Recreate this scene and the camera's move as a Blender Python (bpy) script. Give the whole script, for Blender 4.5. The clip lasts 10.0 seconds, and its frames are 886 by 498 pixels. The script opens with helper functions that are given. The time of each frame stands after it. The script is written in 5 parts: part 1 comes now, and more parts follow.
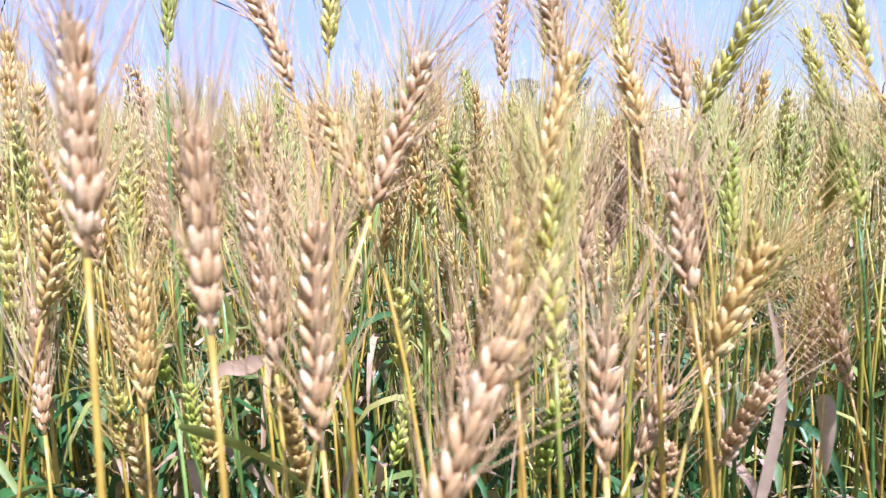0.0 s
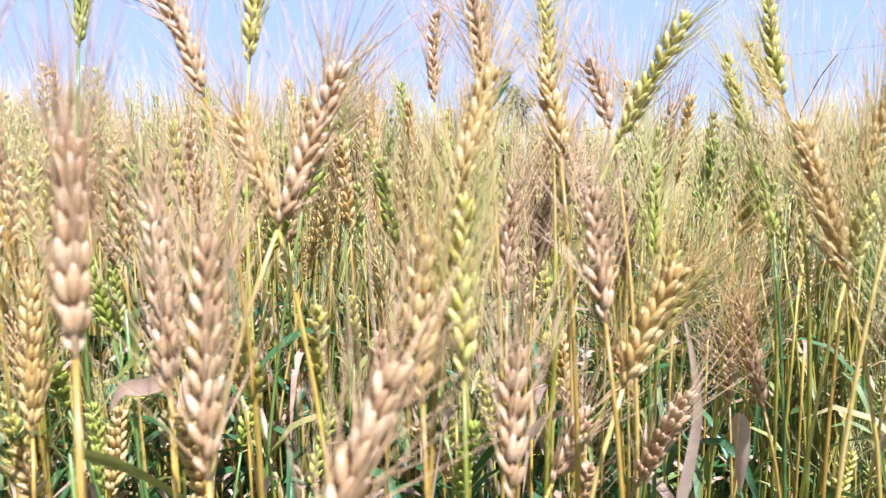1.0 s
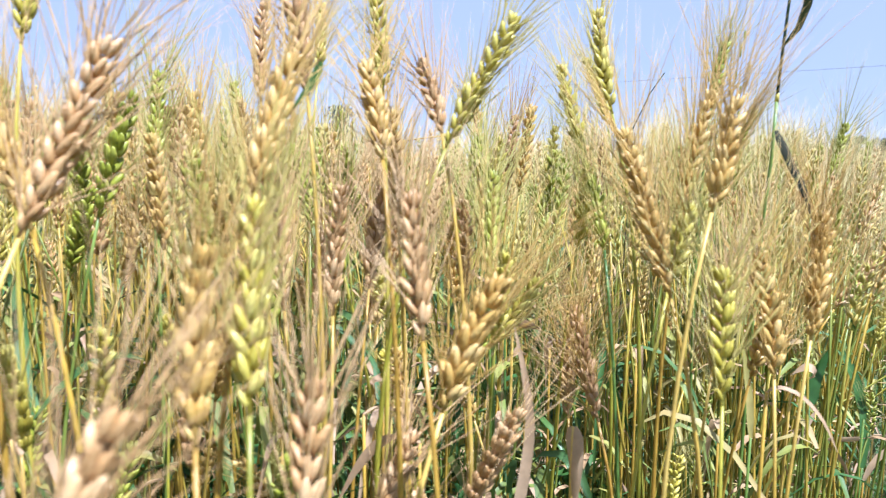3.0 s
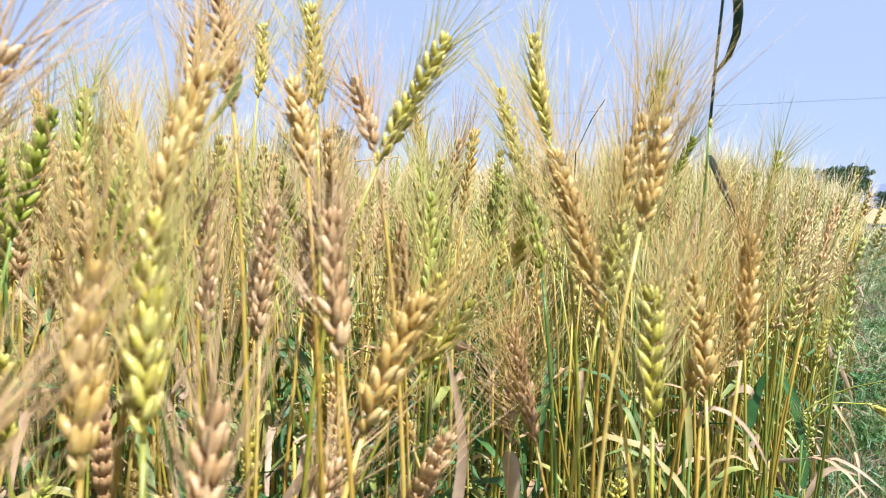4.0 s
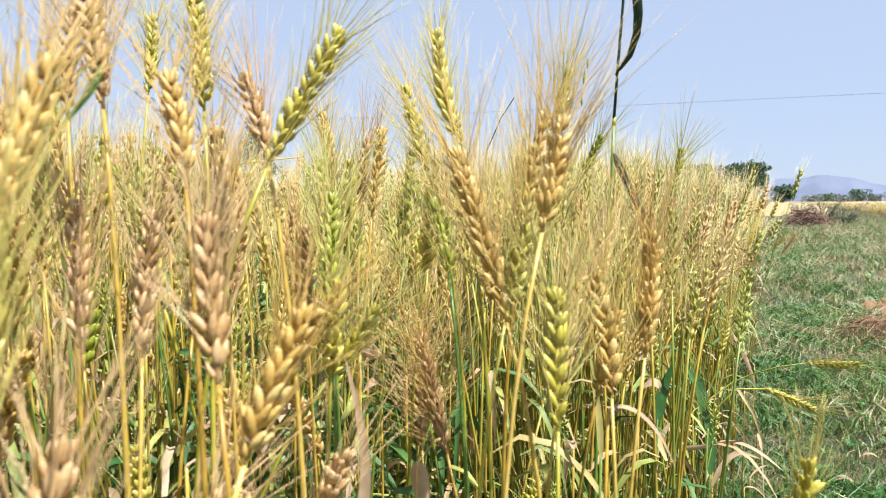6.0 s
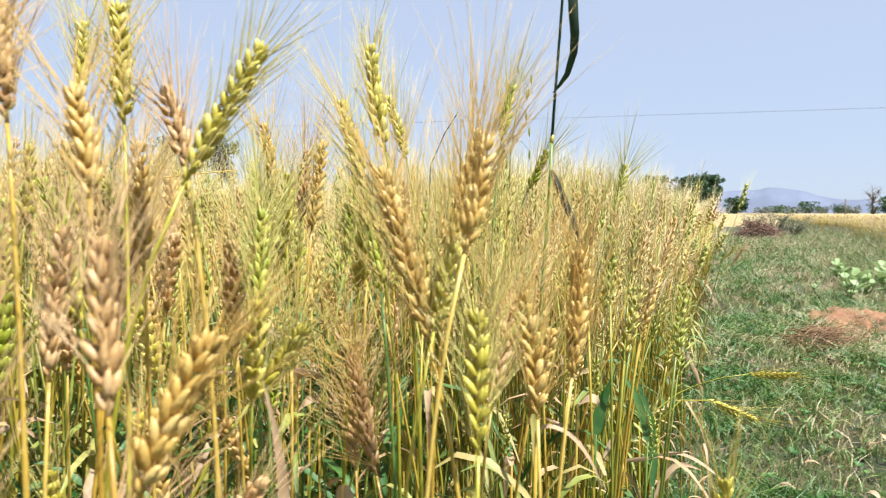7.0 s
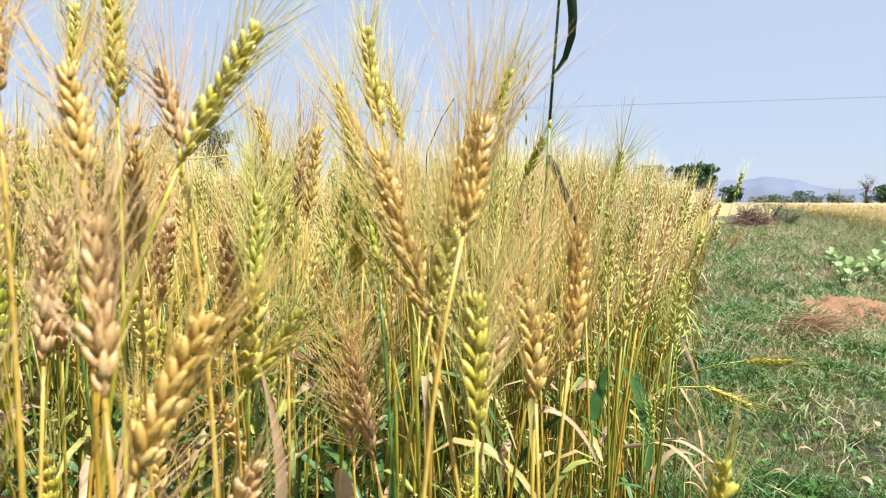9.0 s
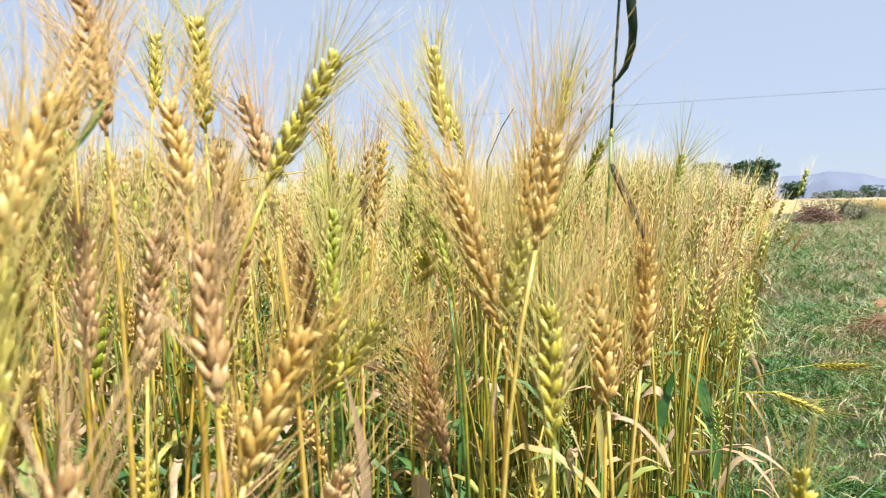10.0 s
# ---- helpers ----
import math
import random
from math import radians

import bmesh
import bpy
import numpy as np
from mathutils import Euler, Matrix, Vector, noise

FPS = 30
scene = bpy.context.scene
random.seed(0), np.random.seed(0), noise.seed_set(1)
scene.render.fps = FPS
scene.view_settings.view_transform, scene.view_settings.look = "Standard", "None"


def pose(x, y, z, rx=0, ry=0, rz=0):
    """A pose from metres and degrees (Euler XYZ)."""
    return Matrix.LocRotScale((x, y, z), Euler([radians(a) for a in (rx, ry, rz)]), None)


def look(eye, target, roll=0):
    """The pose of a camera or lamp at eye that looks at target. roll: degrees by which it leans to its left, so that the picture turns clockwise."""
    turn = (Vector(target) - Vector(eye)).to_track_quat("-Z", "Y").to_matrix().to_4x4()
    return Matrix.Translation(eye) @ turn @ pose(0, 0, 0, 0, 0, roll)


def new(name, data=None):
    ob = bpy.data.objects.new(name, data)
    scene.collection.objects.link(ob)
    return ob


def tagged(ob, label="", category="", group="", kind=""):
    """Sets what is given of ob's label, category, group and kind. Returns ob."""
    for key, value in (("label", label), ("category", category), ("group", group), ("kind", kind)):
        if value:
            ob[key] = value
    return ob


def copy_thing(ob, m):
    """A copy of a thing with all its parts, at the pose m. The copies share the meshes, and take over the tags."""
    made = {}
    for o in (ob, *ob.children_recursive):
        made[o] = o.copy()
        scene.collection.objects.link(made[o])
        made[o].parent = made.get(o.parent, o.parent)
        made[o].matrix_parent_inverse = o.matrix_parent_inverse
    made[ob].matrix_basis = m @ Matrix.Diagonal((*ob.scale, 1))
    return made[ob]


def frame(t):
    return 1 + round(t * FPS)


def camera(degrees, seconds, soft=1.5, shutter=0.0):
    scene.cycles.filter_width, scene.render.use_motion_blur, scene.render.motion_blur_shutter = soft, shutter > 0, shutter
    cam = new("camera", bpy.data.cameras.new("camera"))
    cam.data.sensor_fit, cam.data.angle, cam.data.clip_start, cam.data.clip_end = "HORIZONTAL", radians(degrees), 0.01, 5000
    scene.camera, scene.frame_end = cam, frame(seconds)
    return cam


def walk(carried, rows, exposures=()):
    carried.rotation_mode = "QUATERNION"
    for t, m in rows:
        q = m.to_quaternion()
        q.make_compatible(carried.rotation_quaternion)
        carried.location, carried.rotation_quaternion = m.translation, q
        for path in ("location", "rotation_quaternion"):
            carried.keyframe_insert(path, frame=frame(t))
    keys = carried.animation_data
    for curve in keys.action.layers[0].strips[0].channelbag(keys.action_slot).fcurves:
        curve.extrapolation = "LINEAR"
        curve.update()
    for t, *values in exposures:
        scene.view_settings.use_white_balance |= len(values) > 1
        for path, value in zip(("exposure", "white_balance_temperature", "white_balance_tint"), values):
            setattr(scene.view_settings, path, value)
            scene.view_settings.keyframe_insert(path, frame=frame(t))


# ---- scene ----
cam = camera(68.0, 10.0, soft=0.5, shutter=0.4)
cam.data.dof.use_dof = True
cam.data.dof.focus_distance = 1.1
cam.data.dof.aperture_fstop = 11.0
PATH = [
    (0, 0.0000, 0.0000, 0.8200, 81.66, 2.39, -0.22),
    (0.5, 0.0147, 0.0003, 0.8206, 82.60, 1.22, -1.95),
    (1, 0.0188, 0.0119, 0.8202, 82.63, 0.79, -4.83),
    (1.5, 0.0234, 0.0212, 0.8186, 83.20, 0.41, -7.69),
    (2, 0.0358, 0.0296, 0.8183, 83.09, 0.81, -10.34),
    (2.5, 0.0437, 0.0375, 0.8157, 83.24, 0.22, -12.91),
    (3, 0.0565, 0.0474, 0.8137, 83.66, -0.26, -16.35),
    (3.2, 0.0587, 0.0481, 0.8135, 84.77, 0.16, -17.30),
    (4.3, 0.0843, 0.0514, 0.8072, 86.22, -0.54, -20.75),
    (4.5, 0.0869, 0.0527, 0.8091, 86.29, -0.25, -21.28),
    (5, 0.0887, 0.0559, 0.8069, 85.87, -0.89, -22.59),
    (5.5, 0.0990, 0.0607, 0.8081, 85.89, 0.23, -24.53),
    (5.7, 0.0974, 0.0626, 0.8091, 85.82, 0.20, -25.54),
    (6.8, 0.1200, 0.0570, 0.8155, 86.67, 0.27, -29.05),
    (7, 0.1248, 0.0553, 0.8177, 86.73, -0.21, -29.96),
    (7.5, 0.1296, 0.0557, 0.8170, 86.95, -0.74, -32.20),
    (8, 0.1302, 0.0570, 0.8162, 87.06, -0.85, -32.94),
    (8.5, 0.1266, 0.0585, 0.8152, 86.82, -0.61, -31.92),
    (9, 0.1247, 0.0587, 0.8133, 85.82, -0.19, -30.37),
    (9.5, 0.1165, 0.0559, 0.8177, 86.16, 0.59, -28.24),
    (10, 0.1038, 0.0511, 0.8211, 86.20, 1.14, -26.00),
]
EXPOSURES = [(0.0, 0.70, 4700, 32), (1.5, 0.67, 4850, 26), (2.5, 0.63, 4950, 22), (4.5, 0.54, 5350, 16), (7.0, 0.56, 5750, 12), (10.0, 0.56, 5850, 12)]
walk(cam, [(t, pose(x, y, z, rx, ry, rz)) for t, x, y, z, rx, ry, rz in PATH], EXPOSURES)

# ---- sky and sun ----
SUN_AZ, SUN_EL = 150.0, 64.0   # degrees: clockwise from +y, above the horizon
world = bpy.data.worlds.new("sky")
scene.world = world
world.use_nodes = True
wn = world.node_tree
sky = wn.nodes.new("ShaderNodeTexSky")
sky.sky_type = "NISHITA"
sky.sun_disc = False
sky.sun_elevation, sky.sun_rotation = radians(SUN_EL), radians(SUN_AZ)
sky.air_density, sky.dust_density, sky.ozone_density = 1.0, 0.4, 3.0
wn.nodes["Background"].inputs["Strength"].default_value = 0.13
haze = wn.nodes.new("ShaderNodeMix")
haze.data_type = "RGBA"
haze.inputs["Factor"].default_value = 0.86
haze.inputs["B"].default_value = (3.27, 3.54, 3.92, 1)   # the even milky veil of a hazy noon sky
wn.links.new(sky.outputs["Color"], haze.inputs["A"])
wn.links.new(haze.outputs["Result"], wn.nodes["Background"].inputs["Color"])
sun_data = bpy.data.lights.new("sun", "SUN")
sun_data.energy, sun_data.angle, sun_data.color = 7.2, radians(0.55), (1.0, 0.95, 0.86)
sun = new("sun", sun_data)
to_sun = Vector((math.sin(radians(SUN_AZ)) * math.cos(radians(SUN_EL)), math.cos(radians(SUN_AZ)) * math.cos(radians(SUN_EL)), math.sin(radians(SUN_EL))))
sun.matrix_world = look(to_sun * 50, (0, 0, 0))


# ---- materials ----
def plant(name, low, mid, high, scale=260.0, rough=0.55, glow=0.25, vary=0.35, attribute=False, bump=0.5):
    """A plant surface: three tones mixed by fine grain, each object a little different; glow is the share of light let through."""
    m = bpy.data.materials.new(name)
    m.use_nodes = True
    n, l = m.node_tree.nodes, m.node_tree.links
    bsdf, out = n["Principled BSDF"], n["Material Output"]
    where = n.new("ShaderNodeTexCoord")
    grain = n.new("ShaderNodeTexNoise")
    grain.inputs["Scale"].default_value, grain.inputs["Detail"].default_value = scale, 3.0
    l.new(where.outputs["Object"], grain.inputs["Vector"])
    blotch = n.new("ShaderNodeTexNoise")
    blotch.inputs["Scale"].default_value, blotch.inputs["Detail"].default_value = scale / 9, 2.0
    l.new(where.outputs["Object"], blotch.inputs["Vector"])
    if attribute:
        pick = n.new("ShaderNodeAttribute")
        pick.attribute_name = "tone"
        chance = pick.outputs["Fac"]
    else:
        pick = n.new("ShaderNodeObjectInfo")
        chance = pick.outputs["Random"]
    mixed = n.new("ShaderNodeMath")
    mixed.operation = "MULTIPLY_ADD"
    l.new(blotch.outputs["Fac"], mixed.inputs[0])
    mixed.inputs[1].default_value = 0.6
    shift = n.new("ShaderNodeMath")
    shift.operation = "MULTIPLY_ADD"
    l.new(chance, shift.inputs[0])
    shift.inputs[1].default_value, shift.inputs[2].default_value = vary, 0.2 - vary / 2
    l.new(shift.outputs[0], mixed.inputs[2])
    ramp = n.new("ShaderNodeValToRGB")
    ramp.color_ramp.elements[0].position, ramp.color_ramp.elements[1].position = 0.15, 0.85
    ramp.color_ramp.elements[0].color, ramp.color_ramp.elements[1].color = (*low, 1), (*high, 1)
    ramp.color_ramp.elements.new(0.5).color = (*mid, 1)
    l.new(mixed.outputs[0], ramp.inputs["Fac"])
    light = n.new("ShaderNodeHueSaturation")
    value = n.new("ShaderNodeMath")
    value.operation = "MULTIPLY_ADD"
    value.inputs[1].default_value, value.inputs[2].default_value = 0.7, 0.65
    l.new(grain.outputs["Fac"], value.inputs[0])
    l.new(value.outputs[0], light.inputs["Value"])
    l.new(ramp.outputs["Color"], light.inputs["Color"])
    l.new(light.outputs["Color"], bsdf.inputs["Base Color"])
    bsdf.inputs["Roughness"].default_value = rough
    bsdf.inputs["Specular IOR Level"].default_value = 0.5
    if bump:
        relief = n.new("ShaderNodeBump")
        relief.inputs["Strength"].default_value, relief.inputs["Distance"].default_value = bump, 0.001
        l.new(grain.outputs["Fac"], relief.inputs["Height"])
        l.new(relief.outputs["Normal"], bsdf.inputs["Normal"])
    if glow:
        thin = n.new("ShaderNodeBsdfTranslucent")
        l.new(light.outputs["Color"], thin.inputs["Color"])
        mix = n.new("ShaderNodeMixShader")
        mix.inputs["Fac"].default_value = glow
        l.new(bsdf.outputs["BSDF"], mix.inputs[1])
        l.new(thin.outputs["BSDF"], mix.inputs[2])
        l.new(mix.outputs["Shader"], out.inputs["Surface"])
    return m


EAR = {
    "ripe": plant("ripe_husk", (0.41, 0.215, 0.07), (0.61, 0.385, 0.15), (0.78, 0.575, 0.31), 500, 0.36, 0.2),
    "gold": plant("gold_husk", (0.43, 0.235, 0.04), (0.64, 0.43, 0.105), (0.80, 0.61, 0.25), 500, 0.36, 0.2),
    "turning": plant("turning_husk", (0.36, 0.29, 0.02), (0.56, 0.48, 0.06), (0.76, 0.68, 0.2), 500, 0.36, 0.2),
    "green": plant("green_husk", (0.2, 0.235, 0.014), (0.36, 0.39, 0.032), (0.54, 0.53, 0.09), 500, 0.36, 0.2),
    "brown": plant("brown_husk", (0.30, 0.155, 0.05), (0.46, 0.27, 0.1), (0.6, 0.39, 0.17), 500, 0.5, 0.15),
}
AWN = {
    "ripe": plant("ripe_awn", (0.56, 0.35, 0.13), (0.65, 0.435, 0.18), (0.74, 0.535, 0.26), 90, 0.4, 0.3, bump=0),
    "gold": plant("gold_awn", (0.57, 0.36, 0.08), (0.65, 0.435, 0.115), (0.72, 0.52, 0.17), 90, 0.4, 0.3, bump=0),
    "turning": plant("turning_awn", (0.52, 0.435, 0.095), (0.60, 0.505, 0.13), (0.68, 0.58, 0.19), 90, 0.4, 0.3, bump=0),
    "green": plant("green_awn", (0.43, 0.40, 0.075), (0.52, 0.475, 0.11), (0.6, 0.54, 0.17), 90, 0.4, 0.3, bump=0),
    "brown": plant("brown_awn", (0.44, 0.26, 0.085), (0.54, 0.345, 0.125), (0.63, 0.43, 0.18), 90, 0.4, 0.3, bump=0),
}
STEM = {
    "straw": plant("straw_stem", (0.36, 0.205, 0.025), (0.54, 0.35, 0.04), (0.67, 0.48, 0.11), 120, 0.35, 0.12, 0.6, bump=0.15),
    "olive": plant("olive_stem", (0.23, 0.235, 0.02), (0.40, 0.36, 0.032), (0.54, 0.45, 0.06), 120, 0.35, 0.12, 0.6, bump=0.15),
    "green": plant("green_stem", (0.07, 0.15, 0.028), (0.15, 0.25, 0.04), (0.3, 0.36, 0.06), 120, 0.35, 0.12, 0.6, bump=0.15),
}
LEAF = {
    "green": plant("green_blade", (0.028, 0.095, 0.02), (0.062, 0.155, 0.03), (0.16, 0.255, 0.045), 90, 0.4, 0.35),
    "yellow": plant("yellow_blade", (0.213, 0.258, 0.036), (0.35, 0.334, 0.06), (0.471, 0.38, 0.13), 90, 0.45, 0.35),
    "dry": plant("dry_blade", (0.34, 0.205, 0.1), (0.50, 0.34, 0.185), (0.65, 0.485, 0.3), 90, 0.6, 0.3),
    # withered: near-black, with the lower grass blade's shade painted into its colour
    "withered": plant("shaded_blade", (0.008, 0.012, 0.004), (0.014, 0.018, 0.006), (0.03, 0.03, 0.011), 90, 0.9, 0.05),
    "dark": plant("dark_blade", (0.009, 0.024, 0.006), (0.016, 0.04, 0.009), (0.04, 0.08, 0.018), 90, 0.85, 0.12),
}
CROP = {
    "husk": plant("crop_husk", (0.57, 0.34, 0.11), (0.55, 0.42, 0.085), (0.33, 0.355, 0.045), 400, 0.45, 0.15, 1.0, True, 0),
    "awn": plant("crop_awn", (0.74, 0.57, 0.29), (0.71, 0.585, 0.26), (0.59, 0.53, 0.19), 90, 0.4, 0.3, 1.0, True, 0),
    "stem": plant("crop_stem", (0.52, 0.34, 0.045), (0.43, 0.34, 0.035), (0.19, 0.23, 0.03), 90, 0.4, 0.12, 1.0, True, 0),
    "blade": plant("crop_blade", (0.40, 0.255, 0.12), (0.28, 0.29, 0.05), (0.05, 0.12, 0.022), 60, 0.6, 0.12, 1.0, True, 0),
}


# ---- mesh tools ----
class Geo:
    """Vertices, faces and a material number for each face."""

    def __init__(self):
        self.v, self.f, self.m = [], [], []

    def add(self, verts, faces, slot=0):
        k = len(self.v)
        self.v.extend(verts)
        self.f.extend(tuple(i + k for i in face) for face in faces)
        self.m.extend([slot] * len(faces))

    def tube(self, pts, radii, sides=5, slot=0, flat=1.0):
        pts = [Vector(p) for p in pts]
        verts, faces = [], []
        side = None
        for i, p in enumerate(pts):
            d = (pts[min(i + 1, len(pts) - 1)] - pts[max(i - 1, 0)]).normalized()
            if side is None:
                side = d.orthogonal().normalized()
            side = (side - d * side.dot(d)).normalized()
            other = d.cross(side)
            for k in range(sides):
                a = 2 * math.pi * k / sides
                verts.append(p + (side * math.cos(a) + other * math.sin(a) * flat) * radii[i])
        for i in range(len(pts) - 1):
            for k in range(sides):
                j = (k + 1) % sides
                faces.append((i * sides + k, i * sides + j, (i + 1) * sides + j, (i + 1) * sides + k))
        faces.append(tuple(range(sides))[::-1])
        faces.append(tuple((len(pts) - 1) * sides + k for k in range(sides)))
        self.add(verts, faces, slot)

    def awn(self, p, d, length, radius, sag, slot=0, steps=3):
        """A bristle: three-sided, tapering to a point."""
        d = d.normalized()
        side = d.orthogonal().normalized()
        other = d.cross(side)
        verts, faces = [], []
        for i in range(steps):
            u = i / steps
            c = p + d * (length * u) + sag * (length * u * u)
            r = radius * (1 - 0.75 * u)
            verts += [c + (side * math.cos(a) + other * math.sin(a)) * r for a in (0, 2.094, 4.189)]
        verts.append(p + d * length + sag * length)
        for i in range(steps - 1):
            for k in range(3):
                faces.append((i * 3 + k, i * 3 + (k + 1) % 3, i * 3 + 3 + (k + 1) % 3, i * 3 + 3 + k))
        top = (steps - 1) * 3
        faces += [(top + k, top + (k + 1) % 3, steps * 3) for k in range(3)]
        self.add(verts, faces, slot)

    def lobe(self, m, length, rx, ry, sides=6, profile=((0.0, 0.45), (0.15, 0.84), (0.38, 1.0), (0.63, 0.92), (0.86, 0.52)), slot=0):
        """A husk: a pointed drop along the z of m."""
        verts, faces = [], []
        for u, r in profile:
            for k in range(sides):
                a = 2 * math.pi * k / sides
                verts.append(m @ Vector((rx * r * math.cos(a), ry * r * math.sin(a), length * u)))
        verts.append(m @ Vector((rx * 0.25, 0, length)))
        n = len(profile)
        for i in range(n - 1):
            for k in range(sides):
                j = (k + 1) % sides
                faces.append((i * sides + k, i * sides + j, (i + 1) * sides + j, (i + 1) * sides + k))
        faces += [((n - 1) * sides + k, (n - 1) * sides + (k + 1) % sides, n * sides) for k in range(sides)]
        self.add(verts, faces, slot)

    def blade(self, pts, width, twist=0.0, fold=0.25, slot=0, start=None):
        """A leaf blade along pts, folded along its middle rib."""
        pts = [Vector(p) for p in pts]
        verts, faces = [], []
        side = None
        n = len(pts)
        for i, p in enumerate(pts):
            d = (pts[min(i + 1, n - 1)] - pts[max(i - 1, 0)]).normalized()
            if side is None:
                side = Vector(start) if start else d.cross(Vector((0, 0, 1)))
                if side.length < 1e-4:
                    side = d.orthogonal()
            side = (side - d * side.dot(d)).normalized()
            s = (Matrix.Rotation(twist * i / n, 3, d) @ side)
            up = s.cross(d)
            u = i / (n - 1)
            w = width * 0.5 * min(1.0, 0.45 + u * 3) * max(0.04, 1 - u ** 3)
            verts += [p - s * w + up * (fold * w), p - up * (fold * w * 0.3), p + s * w + up * (fold * w)]
            if i:
                a, b = 3 * (i - 1), 3 * i
                faces += [(a, a + 1, b + 1, b), (a + 1, a + 2, b + 2, b + 1)]
        self.add(verts, faces, slot)

    def sliver(self, a, b, c, width, slot=0):
        """A narrow grass blade through three points."""
        s = (c - a).cross(Vector((0.3, 0.5, 1))).normalized() * (width / 2)
        self.add([a - s, a + s, b + s * 0.8, b - s * 0.8, c], [(0, 1, 2, 3), (3, 2, 4)], slot)

    def mesh(self, name, mats, smooth=True):
        me = bpy.data.meshes.new(name)
        me.from_pydata([tuple(v) for v in self.v], [], self.f)
        for m in mats:
            me.materials.append(m)
        me.polygons.foreach_set("material_index", self.m)
        if smooth:
            me.polygons.foreach_set("use_smooth", [True] * len(self.f))
        me.update()
        return me


def part(name, geo, material, parent, label="", m=None):
    """Links one mesh as a part under a thing."""
    data = geo if isinstance(geo, bpy.types.Mesh) else geo.mesh(name, material if isinstance(material, (list, tuple)) else [material])
    ob = new(name, data)
    ob.parent = parent
    if m is not None:
        ob.matrix_basis = m
    if label:
        ob["label"] = label
    return ob


def thing(name, m, label, category, group="", kind=""):
    ob = new(name)
    ob.empty_display_size = 0.05
    ob.matrix_basis = m
    return tagged(ob, label, category, group, kind)


def bezier(a, b, c, d, n):
    out = []
    for i in range(n):
        u = i / (n - 1)
        out.append(a * (1 - u) ** 3 + b * (3 * u * (1 - u) ** 2) + c * (3 * u * u * (1 - u)) + d * u ** 3)
    return out


def aimed(d, spin=0.0):
    """The turn that lays z along d, with y turned to face the camera."""
    z = Vector(d).normalized()
    y = Vector((-0.35, -0.93, 0.05))
    y = (y - z * y.dot(z)).normalized()
    x = y.cross(z)
    return Matrix((x, y, z)).transposed().to_4x4() @ Matrix.Rotation(spin, 4, "Z")


# ---- wheat ----
rng = random.Random(7)
SPIKE_TILT = radians(20)


def spikelet_lobes(scale, detail=6, rnd=rng):
    """The husks of one spikelet, with the place and way of each bristle."""
    g, tips = Geo(), []
    for i in (-1, 1, 0):
        m = Matrix.Translation((0.0008 * scale + (0.0014 * scale if i == 0 else 0), i * 0.0020 * scale, 0)) @ Matrix.Rotation(-i * radians(15 + rnd.uniform(-5, 5)), 4, "X") @ Matrix.Rotation(SPIKE_TILT + radians(rnd.uniform(-5, 5) + (5 if i == 0 else 0)), 4, "Y")
        long = (0.0128 if i else 0.0132) * scale * rnd.uniform(0.92, 1.08)
        g.lobe(m, long, 0.0024 * scale, 0.0028 * scale, detail)
        tips.append((m @ Vector((0, 0, long * 0.97)), (m.to_3x3() @ Vector((0, 0, 1)))))
    return g, tips


def ear_nodes(length, bend, rnd, gap=0.0049):
    """Places along an ear for its spikelets, which sit on two sides by turns: (pose, size)."""
    n = max(8, round(length / gap) - 2)
    out = []
    for i in range(n):
        u = i / (n - 1)
        z = u * (length - 0.010)
        size = (0.80 + 0.26 * math.sin(math.pi * min(1, 0.24 + 0.62 * u)) - 0.12 * u) * min(1, 0.62 + 3 * u)
        lean = math.atan(2 * bend * u)
        m = Matrix.Translation((bend * z * u, 0, z)) @ Matrix.Rotation(lean, 4, "Y") @ Matrix.Rotation((math.pi if i % 2 else 0) + rnd.uniform(-0.3, 0.3), 4, "Z") @ Matrix.Rotation(rnd.uniform(-0.14, 0.14), 4, "Y")
        out.append((m, size * rnd.uniform(0.86, 1.12)))
    last = Matrix.Translation((bend * (length - 0.009), 0, length - 0.010)) @ Matrix.Rotation(math.atan(2 * bend), 4, "Y") @ Matrix.Rotation(math.pi / 2, 4, "Z") @ Matrix.Rotation(-SPIKE_TILT * 0.9, 4, "Y")
    out.append((last, 0.72))
    return out


def rachis(length, bend):
    g = Geo()
    pts = [Vector((bend * length * u * u, 0, length * u)) for u in (-0.04, 0.15, 0.35, 0.55, 0.75, 0.9)]
    g.tube(pts, [0.0013, 0.0016, 0.0017, 0.0015, 0.0011, 0.0006], 5)
    return g


SPIKES = {}
for tone in EAR:
    SPIKES[tone] = []
    for k in range(3):
        geo, tips = spikelet_lobes(1.0, 6)
        SPIKES[tone].append((geo.mesh("spikelet", [EAR[tone]]), tips))


